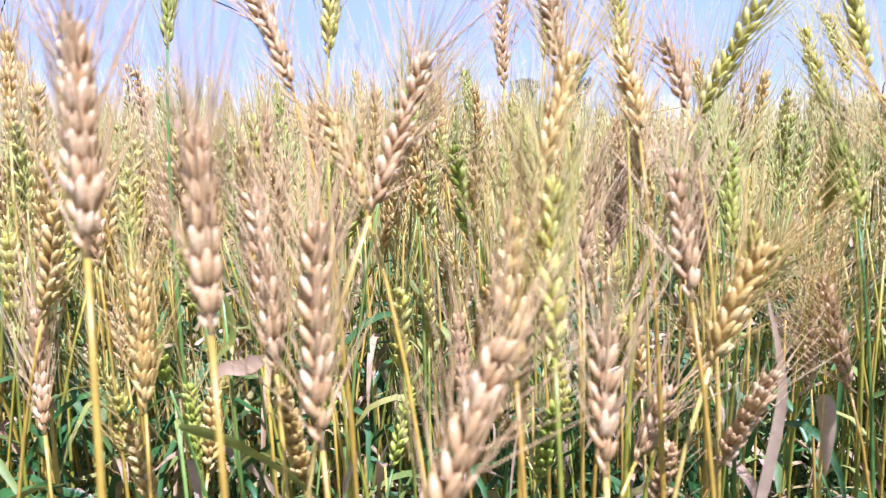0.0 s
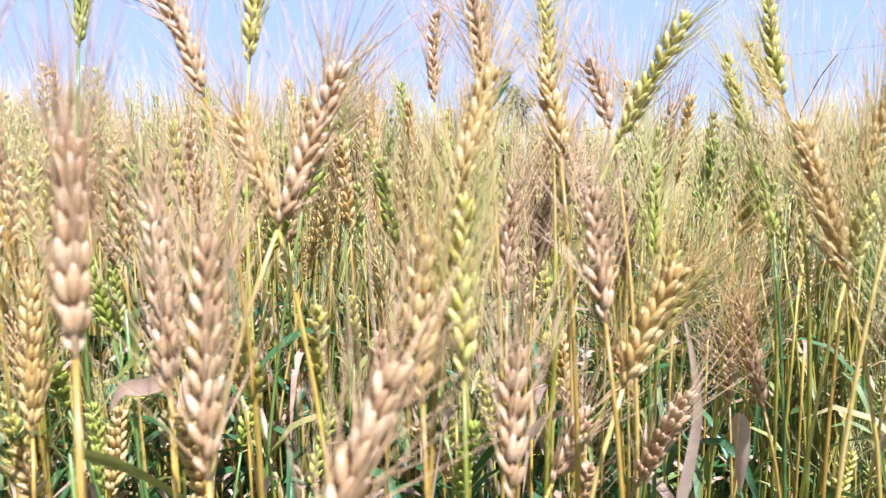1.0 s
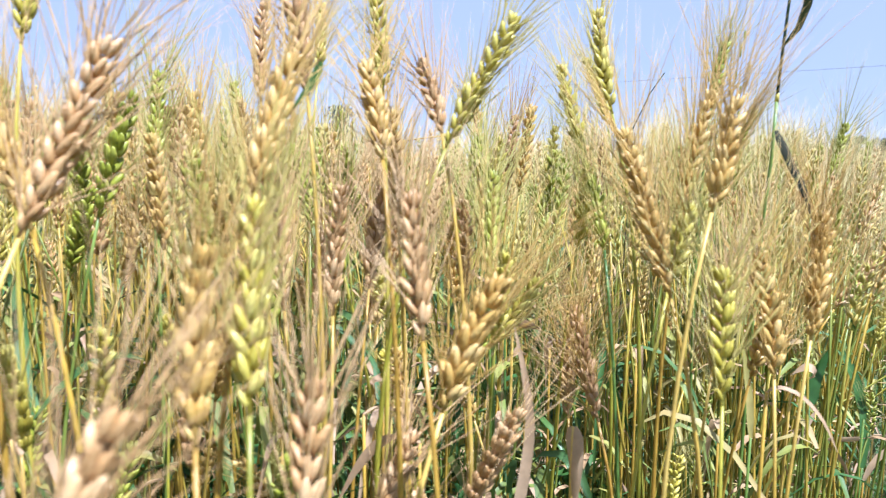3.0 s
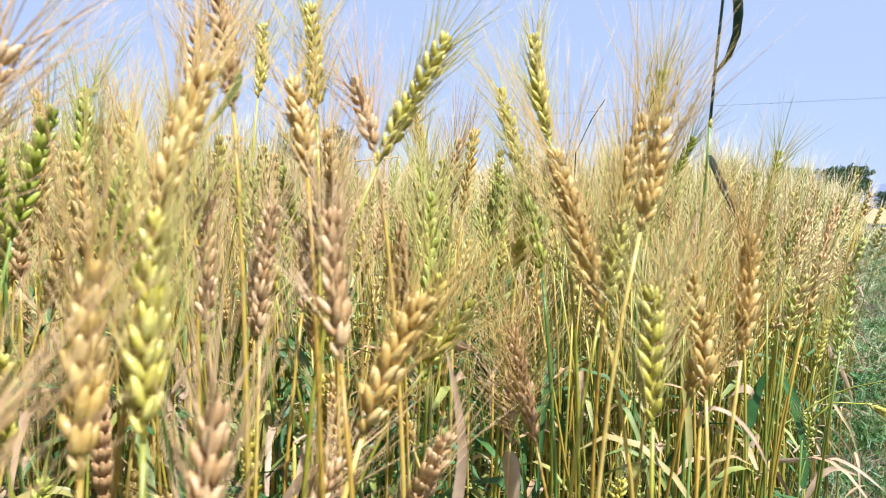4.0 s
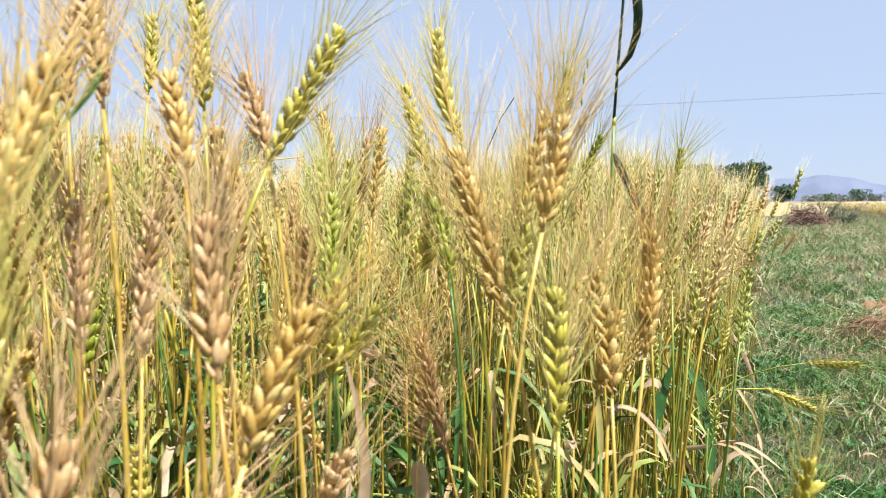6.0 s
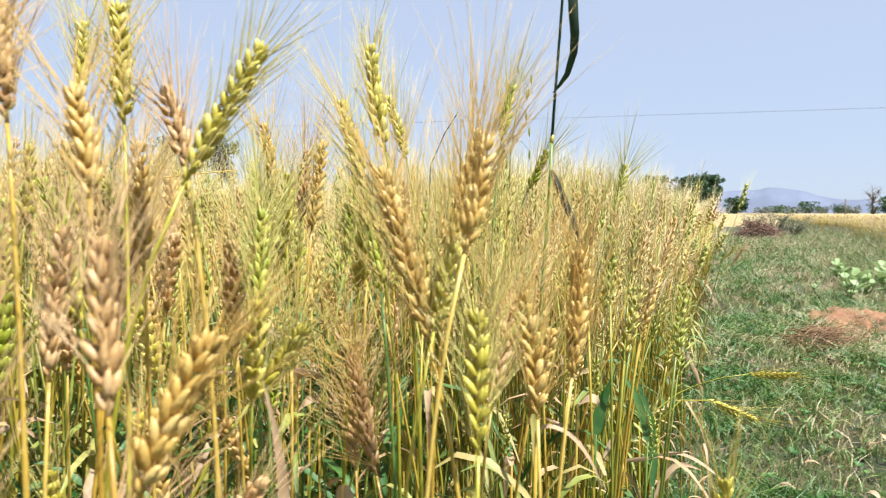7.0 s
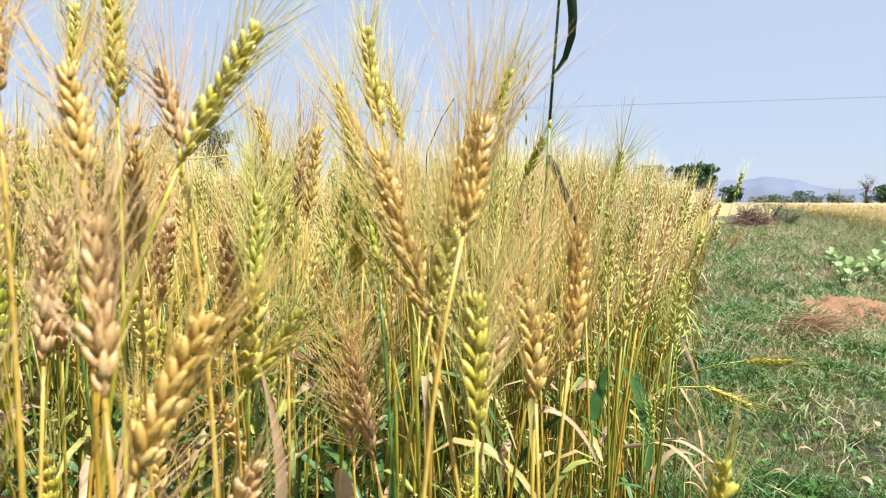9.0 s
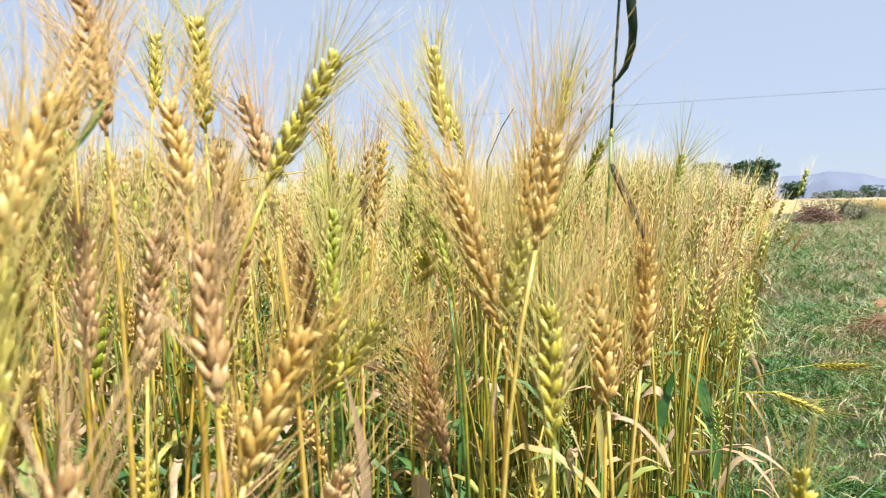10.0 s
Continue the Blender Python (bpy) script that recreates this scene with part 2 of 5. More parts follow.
def awns_for(nodes, tips_of, rnd, long=0.07, splay=0.4, steps=3, radius=0.00044, skip=0.45):
    g = Geo()
    for i, (m, size) in enumerate(nodes):
        u = i / len(nodes)
        axis = m.to_3x3() @ Vector((0, 0, 1))
        for p, d in tips_of(i) * 2:
            if rnd.random() < skip:
                continue
            start = m @ (p * size * rnd.uniform(0.8, 1.0))
            way = (m.to_3x3() @ d).normalized() + Vector((rnd.uniform(-1, 1), rnd.uniform(-1, 1), rnd.uniform(-0.4, 0.6))) * splay * 0.6
            way = way.normalized() + axis * (0.7 - splay)
            out = Vector((way.x, way.y, 0))
            g.awn(start, way, long * rnd.uniform(0.6, 1.12) * (0.8 + 0.3 * u), radius, out * rnd.uniform(-0.1, 0.3) * splay + Vector((rnd.uniform(-.08, .08), rnd.uniform(-.08, .08), 0)), 0, steps)
    return g


WORDS = {"ripe": "ripe tan bearded", "gold": "golden ripening bearded", "turning": "yellow-green half-ripe bearded", "green": "green unripe bearded", "brown": "dry brown bearded"}


def stem_part(root, foot, base, way, tone, rnd, straw=None):
    """A hollow straw from the ground up to the ear, thicker where the leaf sheath wraps it."""
    straw = straw or {"ripe": "straw", "gold": "straw", "brown": "straw", "turning": "olive", "green": "green"}[tone]
    h = base.z
    a = Vector((0, 0, 0))
    d = base - foot
    pts = bezier(a, Vector((d.x * 0.2, d.y * 0.2, h * 0.5)), d - way * min(0.2, h * 0.3), d, 12)
    radii = [0.0021 - 0.0009 * (i / 11) ** 1.5 for i in range(12)]
    for i in (3, 7):
        radii[i] *= 1.25
    g = Geo()
    g.tube(pts, radii, 6)
    part("stem", g, STEM[straw], root)
    return pts


def leaf_part(root, pts, at, rnd, kind, long, width, az=None, droop=1.0):
    p = pts[at]
    az = rnd.uniform(0, 2 * math.pi) if az is None else az
    out = Vector((math.cos(az), math.sin(az), 0))
    line = []
    for i in range(10):
        u = i / 9
        line.append(p + out * (long * (0.75 * u)) + Vector((0, 0, long * (0.75 * u - droop * 1.15 * u * u))) + Vector((rnd.uniform(-1, 1), rnd.uniform(-1, 1), rnd.uniform(-1, 1))) * 0.004 * u)
    g = Geo()
    g.blade(line, width, rnd.uniform(-2.5, 2.5), 0.35)
    part("leaf", g, LEAF[kind], root)


def stalk(tip, base, tone, leaf=None, spin=None, bend=None, straw=None, foot=None, splay=None, long=None, beard=None, skip=0.3, group="wheat stalks beside the path"):
    """One wheat plant with its ear where it stands: straw, ear of single spikelets, bristles, and perhaps a leaf."""
    rnd = random.Random(round(tip[0] * 7919 + tip[1] * 6151 + tip[2] * 911 * 8))
    tip, base = Vector(tip), Vector(base)
    way = (tip - base).normalized()
    length = (tip - base).length
    foot = Vector(foot) if foot else Vector((base.x - way.x * 0.12 + rnd.uniform(-0.02, 0.02), base.y - way.y * 0.12 + rnd.uniform(-0.01, 0.03), 0))
    root = thing("wheat_stalk", Matrix.Translation(foot), WORDS[tone] + " wheat ear on its stalk", "wheat", group)
    pts = stem_part(root, foot, base, way, tone, rnd, straw)
    bend = rnd.uniform(-0.10, 0.10) if bend is None else bend
    spin = rnd.uniform(-0.5, 0.5) if spin is None else spin
    turn = Matrix.Translation(base - foot) @ aimed(way, spin)
    ear = part("ear", rachis(length, bend), EAR[tone], root, "", turn)
    nodes = ear_nodes(length, bend, rnd)
    picks = [rnd.choice(SPIKES[tone]) for _ in nodes]
    for (m, size), (data, tips) in zip(nodes, picks):
        part("spikelet", data, None, ear, "", m @ Matrix.Scale(size, 4))
    splay = rnd.uniform(0.3, 0.62) if splay is None else splay
    tagged(part("beard", awns_for(nodes, lambda i: picks[i][1], rnd, long or rnd.uniform(0.085, 0.125), splay, skip=skip), AWN[beard or tone], ear), kind="stuff")
    for kind in ([leaf] if isinstance(leaf, str) else leaf or ()):
        leaf_part(root, pts, rnd.choice((4, 5, 6, 7)), rnd, kind, rnd.uniform(0.14, 0.22), rnd.uniform(0.007, 0.011), None, rnd.uniform(0.8, 1.6))
    return root


# ---- ground and fields ----
EDGE = Vector((0.093, 0.104))                # a point on the field's edge
ALONG = Vector((math.sin(radians(52.5)), math.cos(radians(52.5))))
INTO = Vector((-ALONG.y, ALONG.x))          # from the edge into the wheat


def place(a, b):
    """The plan's x, y at a metres along the edge and b metres into the wheat (minus: onto the path)."""
    p = EDGE + ALONG * a + INTO * b
    return p.x, p.y


def height(x, y):
    """The ground's height: flat, a little uneven."""
    r = math.hypot(x, y)
    z = 0.02 * noise.noise((x * 1.3, y * 1.3, 0)) + 0.012 * noise.noise((x * 5, y * 5, 3))
    if r > 60:
        z *= max(0, 1 - (r - 60) / 60)
    return z - 0.02


def soil_material():
    m = bpy.data.materials.new("soil_and_turf")
    m.use_nodes = True
    n, l = m.node_tree.nodes, m.node_tree.links
    bsdf = n["Principled BSDF"]
    where = n.new("ShaderNodeTexCoord")
    big, small = n.new("ShaderNodeTexNoise"), n.new("ShaderNodeTexNoise")
    big.inputs["Scale"].default_value, big.inputs["Detail"].default_value = 1.1, 6
    small.inputs["Scale"].default_value, small.inputs["Detail"].default_value = 60, 5
    l.new(where.outputs["Object"], big.inputs["Vector"])
    l.new(where.outputs["Object"], small.inputs["Vector"])
    ramp = n.new("ShaderNodeValToRGB")
    ramp.color_ramp.elements[0].position, ramp.color_ramp.elements[1].position = 0.38, 0.66
    ramp.color_ramp.elements[0].color, ramp.color_ramp.elements[1].color = (0.03, 0.036, 0.011, 1), (0.085, 0.07, 0.03, 1)
    ramp.color_ramp.elements.new(0.52).color = (0.05, 0.055, 0.02, 1)
    l.new(big.outputs["Fac"], ramp.inputs["Fac"])
    val = n.new("ShaderNodeHueSaturation")
    f = n.new("ShaderNodeMath")
    f.operation = "MULTIPLY_ADD"
    f.inputs[1].default_value, f.inputs[2].default_value = 1.2, 0.4
    l.new(small.outputs["Fac"], f.inputs[0])
    l.new(f.outputs[0], val.inputs["Value"])
    l.new(ramp.outputs["Color"], val.inputs["Color"])
    l.new(val.outputs["Color"], bsdf.inputs["Base Color"])
    relief = n.new("ShaderNodeBump")
    relief.inputs["Strength"].default_value, relief.inputs["Distance"].default_value = 0.8, 0.02
    l.new(small.outputs["Fac"], relief.inputs["Height"])
    l.new(relief.outputs["Normal"], bsdf.inputs["Normal"])
    bsdf.inputs["Roughness"].default_value = 0.95
    return m


SOIL = soil_material()


def build_ground():
    g = Geo()
    rings = [0] + [0.25 * 1.13 ** k for k in range(80)]
    sides = 96
    verts = [Vector((0, 0, height(0, 0)))]
    faces = []
    for r in rings[1:]:
        for k in range(sides):
            a = 2 * math.pi * k / sides
            x, y = r * math.cos(a), r * math.sin(a)
            verts.append(Vector((x, y, height(x, y))))
    for k in range(sides):
        faces.append((0, 1 + k, 1 + (k + 1) % sides))
    for i in range(len(rings) - 2):
        for k in range(sides):
            j = (k + 1) % sides
            faces.append((1 + i * sides + k, 1 + (i + 1) * sides + k, 1 + (i + 1) * sides + j, 1 + i * sides + j))
    g.add(verts, faces)
    ob = new("ground", g.mesh("ground", [SOIL]))
    tagged(ob, "grassy earth path and field soil", "ground", kind="structure")


build_ground()


def as_arrays(geo):
    """Corners and triangles of a Geo as arrays."""
    v = np.array([tuple(p) for p in geo.v], dtype=np.float32)
    t, m = [], []
    for f, s in zip(geo.f, geo.m):
        for k in range(1, len(f) - 1):
            t.append((f[0], f[k], f[k + 1]))
            m.append(s)
    return v, np.array(t, dtype=np.int32), np.array(m, dtype=np.int32)


def scatter(name, templates, poses, mats, label, category, smooth=True):
    """Many small plants joined into one mesh: poses holds (template number, matrix, tone)."""
    vs, ts, ms, tones, k = [], [], [], [], 0
    arrays = [as_arrays(t) for t in templates]
    for which, m, tone in poses:
        v, t, s = arrays[which]
        a = np.array(m, dtype=np.float32)
        vs.append(v @ a[:3, :3].T + a[:3, 3])
        ts.append(t + k)
        ms.append(s)
        tones.append(np.full(len(v), tone, dtype=np.float32))
        k += len(v)
    v, t, s, tone = np.concatenate(vs), np.concatenate(ts), np.concatenate(ms), np.concatenate(tones)
    me = bpy.data.meshes.new(name)
    me.vertices.add(len(v))
    me.vertices.foreach_set("co", v.ravel())
    me.loops.add(len(t) * 3)
    me.loops.foreach_set("vertex_index", t.ravel())
    me.polygons.add(len(t))
    me.polygons.foreach_set("loop_start", np.arange(0, len(t) * 3, 3, dtype=np.int32))
    for m in mats:
        me.materials.append(m)
    me.polygons.foreach_set("material_index", s)
    if smooth:
        me.polygons.foreach_set("use_smooth", np.ones(len(t), dtype=bool))
    me.attributes.new("tone", "FLOAT", "POINT").data.foreach_set("value", tone)
    me.update(calc_edges=True)
    me.validate()
    ob = new(name, me)
    return tagged(ob, label, category, kind="stuff")


CROP_MATS = [CROP["husk"], CROP["awn"], CROP["stem"], CROP["blade"]]


def crop_template(rnd, tall=0.9, fine=3, leaves=None, lean_most=0.30, beard=(0.4, 0.6, 0.8, 0.62)):
    """A whole wheat plant for the stand further in: ear, bristles, straw and leaves in one Geo; fine from 0 (far) to 3 (near)."""
    g = Geo()
    length = rnd.uniform(0.075, 0.105)
    az, lean = rnd.uniform(0, 6.28), rnd.uniform(0.02, lean_most)
    way = Vector((math.cos(az) * lean, math.sin(az) * lean, 1)).normalized()
    base = Vector((math.cos(az) * lean * 0.35, math.sin(az) * lean * 0.35, tall - length))
    turn = Matrix.Translation(base) @ aimed(way, rnd.uniform(0, 6.28))
    bend = rnd.uniform(-0.15, 0.15)
    nodes = ear_nodes(length, bend, rnd, (0.02, 0.011, 0.0075, 0.0062)[fine])
    starts = []
    if fine == 0:
        g.lobe(turn, length, 0.0065, 0.008, 3, ((0.0, 0.5), (0.4, 1.0)), 0)
    for m, size in nodes:
        for i in (-1, 1):
            k = turn @ m @ Matrix.Translation((0.0015, i * 0.0019, 0)) @ Matrix.Rotation(-i * radians(12), 4, "X") @ Matrix.Rotation(SPIKE_TILT, 4, "Y")
            if fine == 3:
                g.lobe(k, 0.0150 * size, 0.0020 * size, 0.0023 * size, 4, ((0.0, 0.4), (0.45, 1.0)), 0)
            elif i == 1 and fine:
                g.lobe(k, 0.023 * size, 0.006 * size, 0.007 * size, 3, ((0.0, 0.5), (0.4, 1.0)), 0)
            starts.append((k @ Vector((0, 0, 0.013 * size)), k.to_3x3() @ Vector((0, 0, 1))))
    for p, d in starts:
        if rnd.random() < beard[fine]:
            way2 = d + way * 0.8 + Vector((rnd.uniform(-1, 1), rnd.uniform(-1, 1), rnd.uniform(-1, 1))) * 0.11
            g.awn(p, way2, rnd.uniform(0.05, 0.09), (0.0016, 0.0011, 0.00062, 0.00042)[fine], Vector((rnd.uniform(-.1, .1), rnd.uniform(-.1, .1), 0)), 1, 2 if fine == 3 else 1)
    pts = bezier(Vector((0, 0, 0)), Vector((0, 0, tall * 0.5)), base - way * 0.2, base, (2, 3, 5, 6)[fine])
    g.tube(pts, [0.0025 - 0.0012 * i / len(pts) for i in range(len(pts))], 3, 2)
    if fine > 1:
        for _ in range(leaves if leaves is not None else rnd.choice((2, 3, 3)) if fine == 3 else 2):
            p = Vector((0, 0, tall * rnd.uniform(0.25, 0.72)))
            a, long, droop = rnd.uniform(0, 6.28), rnd.uniform(0.12, 0.24), rnd.uniform(0.7, 1.7)
            out = Vector((math.cos(a), math.sin(a), 0))
            steps = (0, 0.2, 0.4, 0.6, 0.8, 1.0) if fine == 3 else (0, 0.35, 0.7, 1.0)
            line = [p + out * (long * 0.7 * u) + Vector((0, 0, long * (0.75 * u - droop * u * u))) for u in steps]
            g.blade(line, rnd.uniform(0.006, 0.011), rnd.uniform(-2, 2), 0.3, 3)
    return g


def ear_height(rnd, x=0.0, y=1.0):
    """Tip height of an ear: lower along the edge, with short tillers between; raised to the left and capped by distance
    to fit the camera's skyline.
    """
    b = (Vector((x, y)) - EDGE).dot(INTO)
    r = math.hypot(x - 0.08, y - 0.04)
    # deep grows towards the left of the camera's sweep, not with field depth
    deep = min(1.0, max(0.0, (12 - math.degrees(math.atan2(x, max(y, 0.05)))) / 30))
    tall = 0.835 + 0.085 * min(1.0, max(0.0, b / 0.5)) + 0.06 * deep
    most = 0.79 + r * (0.085 + 0.06 * deep) + rnd.gauss(0, 0.022)
    return min(most, rnd.gauss(tall, 0.04) if rnd.random() < 0.58 else rnd.gauss(tall - 0.15, 0.08))


# near plants, each a thing of its own
near_rnd = random.Random(21)
MODELS = []
for k in range(14):
    tone = ("ripe", "gold", "turning", "gold", "ripe", "green", "turning", "gold", "ripe", "turning", "gold", "green", "gold", "brown")[k]
    r = random.Random(100 + k)
    lean, az = r.uniform(0.03, 0.3), r.uniform(0, 6.28)
    way = Vector((math.cos(az) * lean, math.sin(az) * lean, 1)).normalized()
    length = r.uniform(0.08, 0.105)
    base = Vector((math.cos(az) * lean * 0.3, math.sin(az) * lean * 0.3, 0.88 - length))
    root = thing("wheat_stalk", Matrix.Identity(4), WORDS[tone] + " wheat stalk standing in the crop", "wheat", "wheat stalks in the stand")
    pts = stem_part(root, Vector((0, 0, 0)), base, way, tone, r)
    bend = r.uniform(-0.12, 0.12)
    nodes = ear_nodes(length, bend, r, 0.0056)
    ear = part("ear", rachis(length, bend), EAR[tone], root, "", Matrix.Translation(base) @ aimed(way, r.uniform(0, 6.28)))
    chosen = [r.choice(SPIKES[tone]) for _ in nodes]
    picks = [tips for _, tips in chosen]
    for (m, size), (data, _) in zip(nodes, chosen):
        part("spikelet", data, None, ear, "", m @ Matrix.Scale(size * 1.08, 4))
    tagged(part("beard", awns_for(nodes, lambda i: picks[i], r, r.uniform(0.07, 0.1), r.uniform(0.28, 0.6), 2, 0.00044, 0.72), AWN[tone], ear), kind="stuff")
    for q in range(r.choice((2, 3, 3))):
        leaf_part(root, pts, r.choice((3, 4, 5, 6, 7)), r, r.choice(("green", "green", "yellow", "dry")), r.uniform(0.15, 0.26), r.uniform(0.008, 0.013), None, r.uniform(0.8, 1.6))
    MODELS.append(root)

CENTRE = Vector((0.08, 0.04))
GAP = (6, 24)      # degrees from +y: here the near stand is thinner and greener


def way_to(x, y):
    """The bearing of a place from the walk's middle, in degrees from +y."""
    return math.degrees(math.atan2(x - CENTRE.x, y - CENTRE.y))


spots = []
tries = 0
while len(spots) < 200 and tries < 20000:
    tries += 1
    a, b = near_rnd.uniform(-0.9, 1.25), near_rnd.uniform(0.14, 1.3)
    x, y = place(a, b)
    r = (Vector((x, y)) - CENTRE).length
    if not 0.64 < r < 1.06 or y < 0.1 or (a > 0.6 and b < 0.34):
        continue
    if any((x - p[0]) ** 2 + (y - p[1]) ** 2 < 0.04 ** 2 for p in spots):
        continue
    spots.append((x, y))
# shorter plants between the nearest ears
low_spots = []
while len(low_spots) < 24:
    az, r = radians(near_rnd.uniform(-38, 16)), near_rnd.uniform(0.46, 0.64)
    x, y = CENTRE.x + r * math.sin(az), CENTRE.y + r * math.cos(az)
    if all((x - p[0]) ** 2 + (y - p[1]) ** 2 > 0.05 ** 2 for p in low_spots):
        low_spots.append((x, y))
used = set()
for x, y in spots + low_spots:
    k = near_rnd.randrange(len(MODELS))
    if GAP[0] < way_to(x, y) < GAP[1]:
        k = near_rnd.choice((2, 5, 6, 9, 11, 3, 7, 0))
    s = max(0.7, ear_height(near_rnd, x, y) / 0.88)
    if (x, y) in low_spots:
        s = near_rnd.uniform(0.72, 0.87)
    if 38 < way_to(x, y) < 46:
        s = min(s, 0.84)                     # kept short so as not to hide the tall grass stalk from the camera
    m = pose(x, y, height(x, y) - 0.005, near_rnd.uniform(-4, 4), near_rnd.uniform(-4, 4), near_rnd.uniform(0, 360)) @ Matrix.Diagonal((1, 1, s, 1))
    if k in used and math.hypot(x - 0.40, y - 0.61) < 0.03:
        continue                             # left out: it blotted the camera's view beside the brown ears
    if k not in used:
        used.add(k)
        MODELS[k].matrix_basis = m
    else:
        copy_thing(MODELS[k], m)

# the stand behind, joined
crop_rnd = random.Random(5)
FINE = [crop_template(crop_rnd, 0.9, 3) for _ in range(10)]
BARE = [crop_template(crop_rnd, 0.9, 3, k % 2, 0.16, (0.4, 0.6, 0.8, 0.95)) for k in range(8)]
HALF = [crop_template(crop_rnd, 0.9, 2) for _ in range(10)]
ROUGH = [crop_template(crop_rnd, 0.9, 1) for _ in range(8)]
FAR = [crop_template(crop_rnd, 0.9, 0) for _ in range(8)]


def stand(name, templates, count, amin, amax, bmin, bmax, rmin, rmax, rnd, label, squash=1.0, wide=1.0, tone_shift=0.0, lift=0.0, out_of_view=False):
    poses = []
    tries = 0
    while len(poses) < count and tries < count * 40:
        tries += 1
        a, b = rnd.uniform(amin, amax), bmin + (bmax - bmin) * rnd.random()
        x, y = place(a, b)
        r = math.hypot(x - CENTRE.x, y - CENTRE.y)
        # spots are kept or dropped by whether the camera's sweep takes them in
        if not rmin < r < rmax or (y < -0.2 - 0.3 * abs(x) or x < -0.85 * y - 0.3) != out_of_view:
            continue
        s = ear_height(rnd, x, y) / 0.9 * squash
        green = 0.0
        if r < 1.7 and GAP[0] < way_to(x, y) < GAP[1]:
            green = 0.12
            if rnd.random() < 0.4:
                continue
        tone = min(1, max(0, rnd.gauss(0.42 + tone_shift + green, 0.34)))
        m = pose(x, y, height(x, y) + lift, rnd.uniform(-5, 5), rnd.uniform(-3, 7), rnd.uniform(0, 360)) @ Matrix.Diagonal((wide, wide, s, 1))
        poses.append((rnd.randrange(len(templates)), m, tone))
    return scatter(name, templates, poses, CROP_MATS, label, "wheat")


stand("wheat_stand_edge", FINE, 270, -1.2, 1.4, 0.04, 1.2, 0.72, 1.15, random.Random(30), "crowded ripening wheat between the nearest stalks", 0.97, 1.0, 0.1)
stand("wheat_edge", BARE, 460, 0.85, 3.2, 0.09, 0.36, 0.8, 4.0, random.Random(35), "yellow-green wheat stems along the field edge", 1.0, 1.0, 0.16)
stand("wheat_edge_beyond", BARE, 420, 3.0, 7.5, 0.06, 0.32, 2.5, 8.0, random.Random(39), "pale yellow-green wheat stems further along the field edge", 1.0, 1.0, 0.12)
stand("wheat_stand", FINE, 720, -2.1, 2.0, 0.1, 2.1, 1.1, 1.9, random.Random(31), "dense stand of ripening bearded wheat", 1.0, 1.0, 0.08)
stand("wheat_stand_inner", HALF, 2100, -4.0, 4.4, 0.02, 4.0, 1.85, 3.9, random.Random(34), "dense ripening wheat inside the field", 1.0, 1.0, 0.04)
stand("wheat_stand_rear", FAR, 3600, -6, 0.5, 0.02, 5, 0.9, 6, random.Random(36), "ripening wheat beside and behind the camera, out of its view", 1.0, 1.0, 0.0, 0.0, True)
stand("wheat_stand_beyond", ROUGH, 3700, -4, 12, 0.02, 7, 3.7, 10, random.Random(32), "ripening wheat further into the field", 1.0, 1.15)
stand("wheat_stand_far_edge", ROUGH, 1500, 5, 26, 0.0, 1.2, 5, 26, random.Random(37), "yellow-green wheat along the far field edge", 1.0, 1.15, 0.1)
stand("wheat_field_middle", FAR, 4600, -14, 24, 5, 18, 9, 22, random.Random(38), "broad middle of the ripening wheat field", 1.0, 1.6)
stand("wheat_field_far", FAR, 4600, -40, 60, 0.1, 60, 20, 60, random.Random(33), "far part of the wheat field", 0.98, 3.0)


# low leaves that fill the foot of the stand
low_rnd = random.Random(55)
LOW = []
for k in range(9):
    g = Geo()
    long, droop = low_rnd.uniform(0.14, 0.26), low_rnd.uniform(0.3, 1.5)
    line = [Vector((long * 0.6 * u, 0.01 * math.sin(4 * u + k), long * (0.9 * u - droop * u * u))) for u in (0, 0.2, 0.4, 0.6, 0.8, 1.0)]
    g.blade(line, low_rnd.uniform(0.008, 0.013), low_rnd.uniform(-2.5, 2.5), 0.3)
    LOW.append(g)
poses = []
while len(poses) < 5600:
    a, b = low_rnd.uniform(-1.6, 3.2), 0.02 + 1.9 * low_rnd.random() ** 1.3
    x, y = place(a, b)
    r = math.hypot(x - CENTRE.x, y - CENTRE.y)
    if r < 0.42 or r > 2.2 or y < 0.05 or (a > 0.55 and b < 0.34):
        continue
    z = min(0.62, max(0.02, low_rnd.gauss(0.30, 0.16)))
    if r < 0.6 and z > 0.42:
        continue
    poses.append((low_rnd.randrange(9), pose(x, y, z, low_rnd.uniform(-15, 15), low_rnd.uniform(-15, 15), low_rnd.uniform(0, 360)), min(1, max(0, low_rnd.gauss(0.82, 0.30)))))
scatter("wheat_leaves", LOW, poses, [CROP["blade"]], "green and withering wheat leaves low in the stand", "wheat leaves")


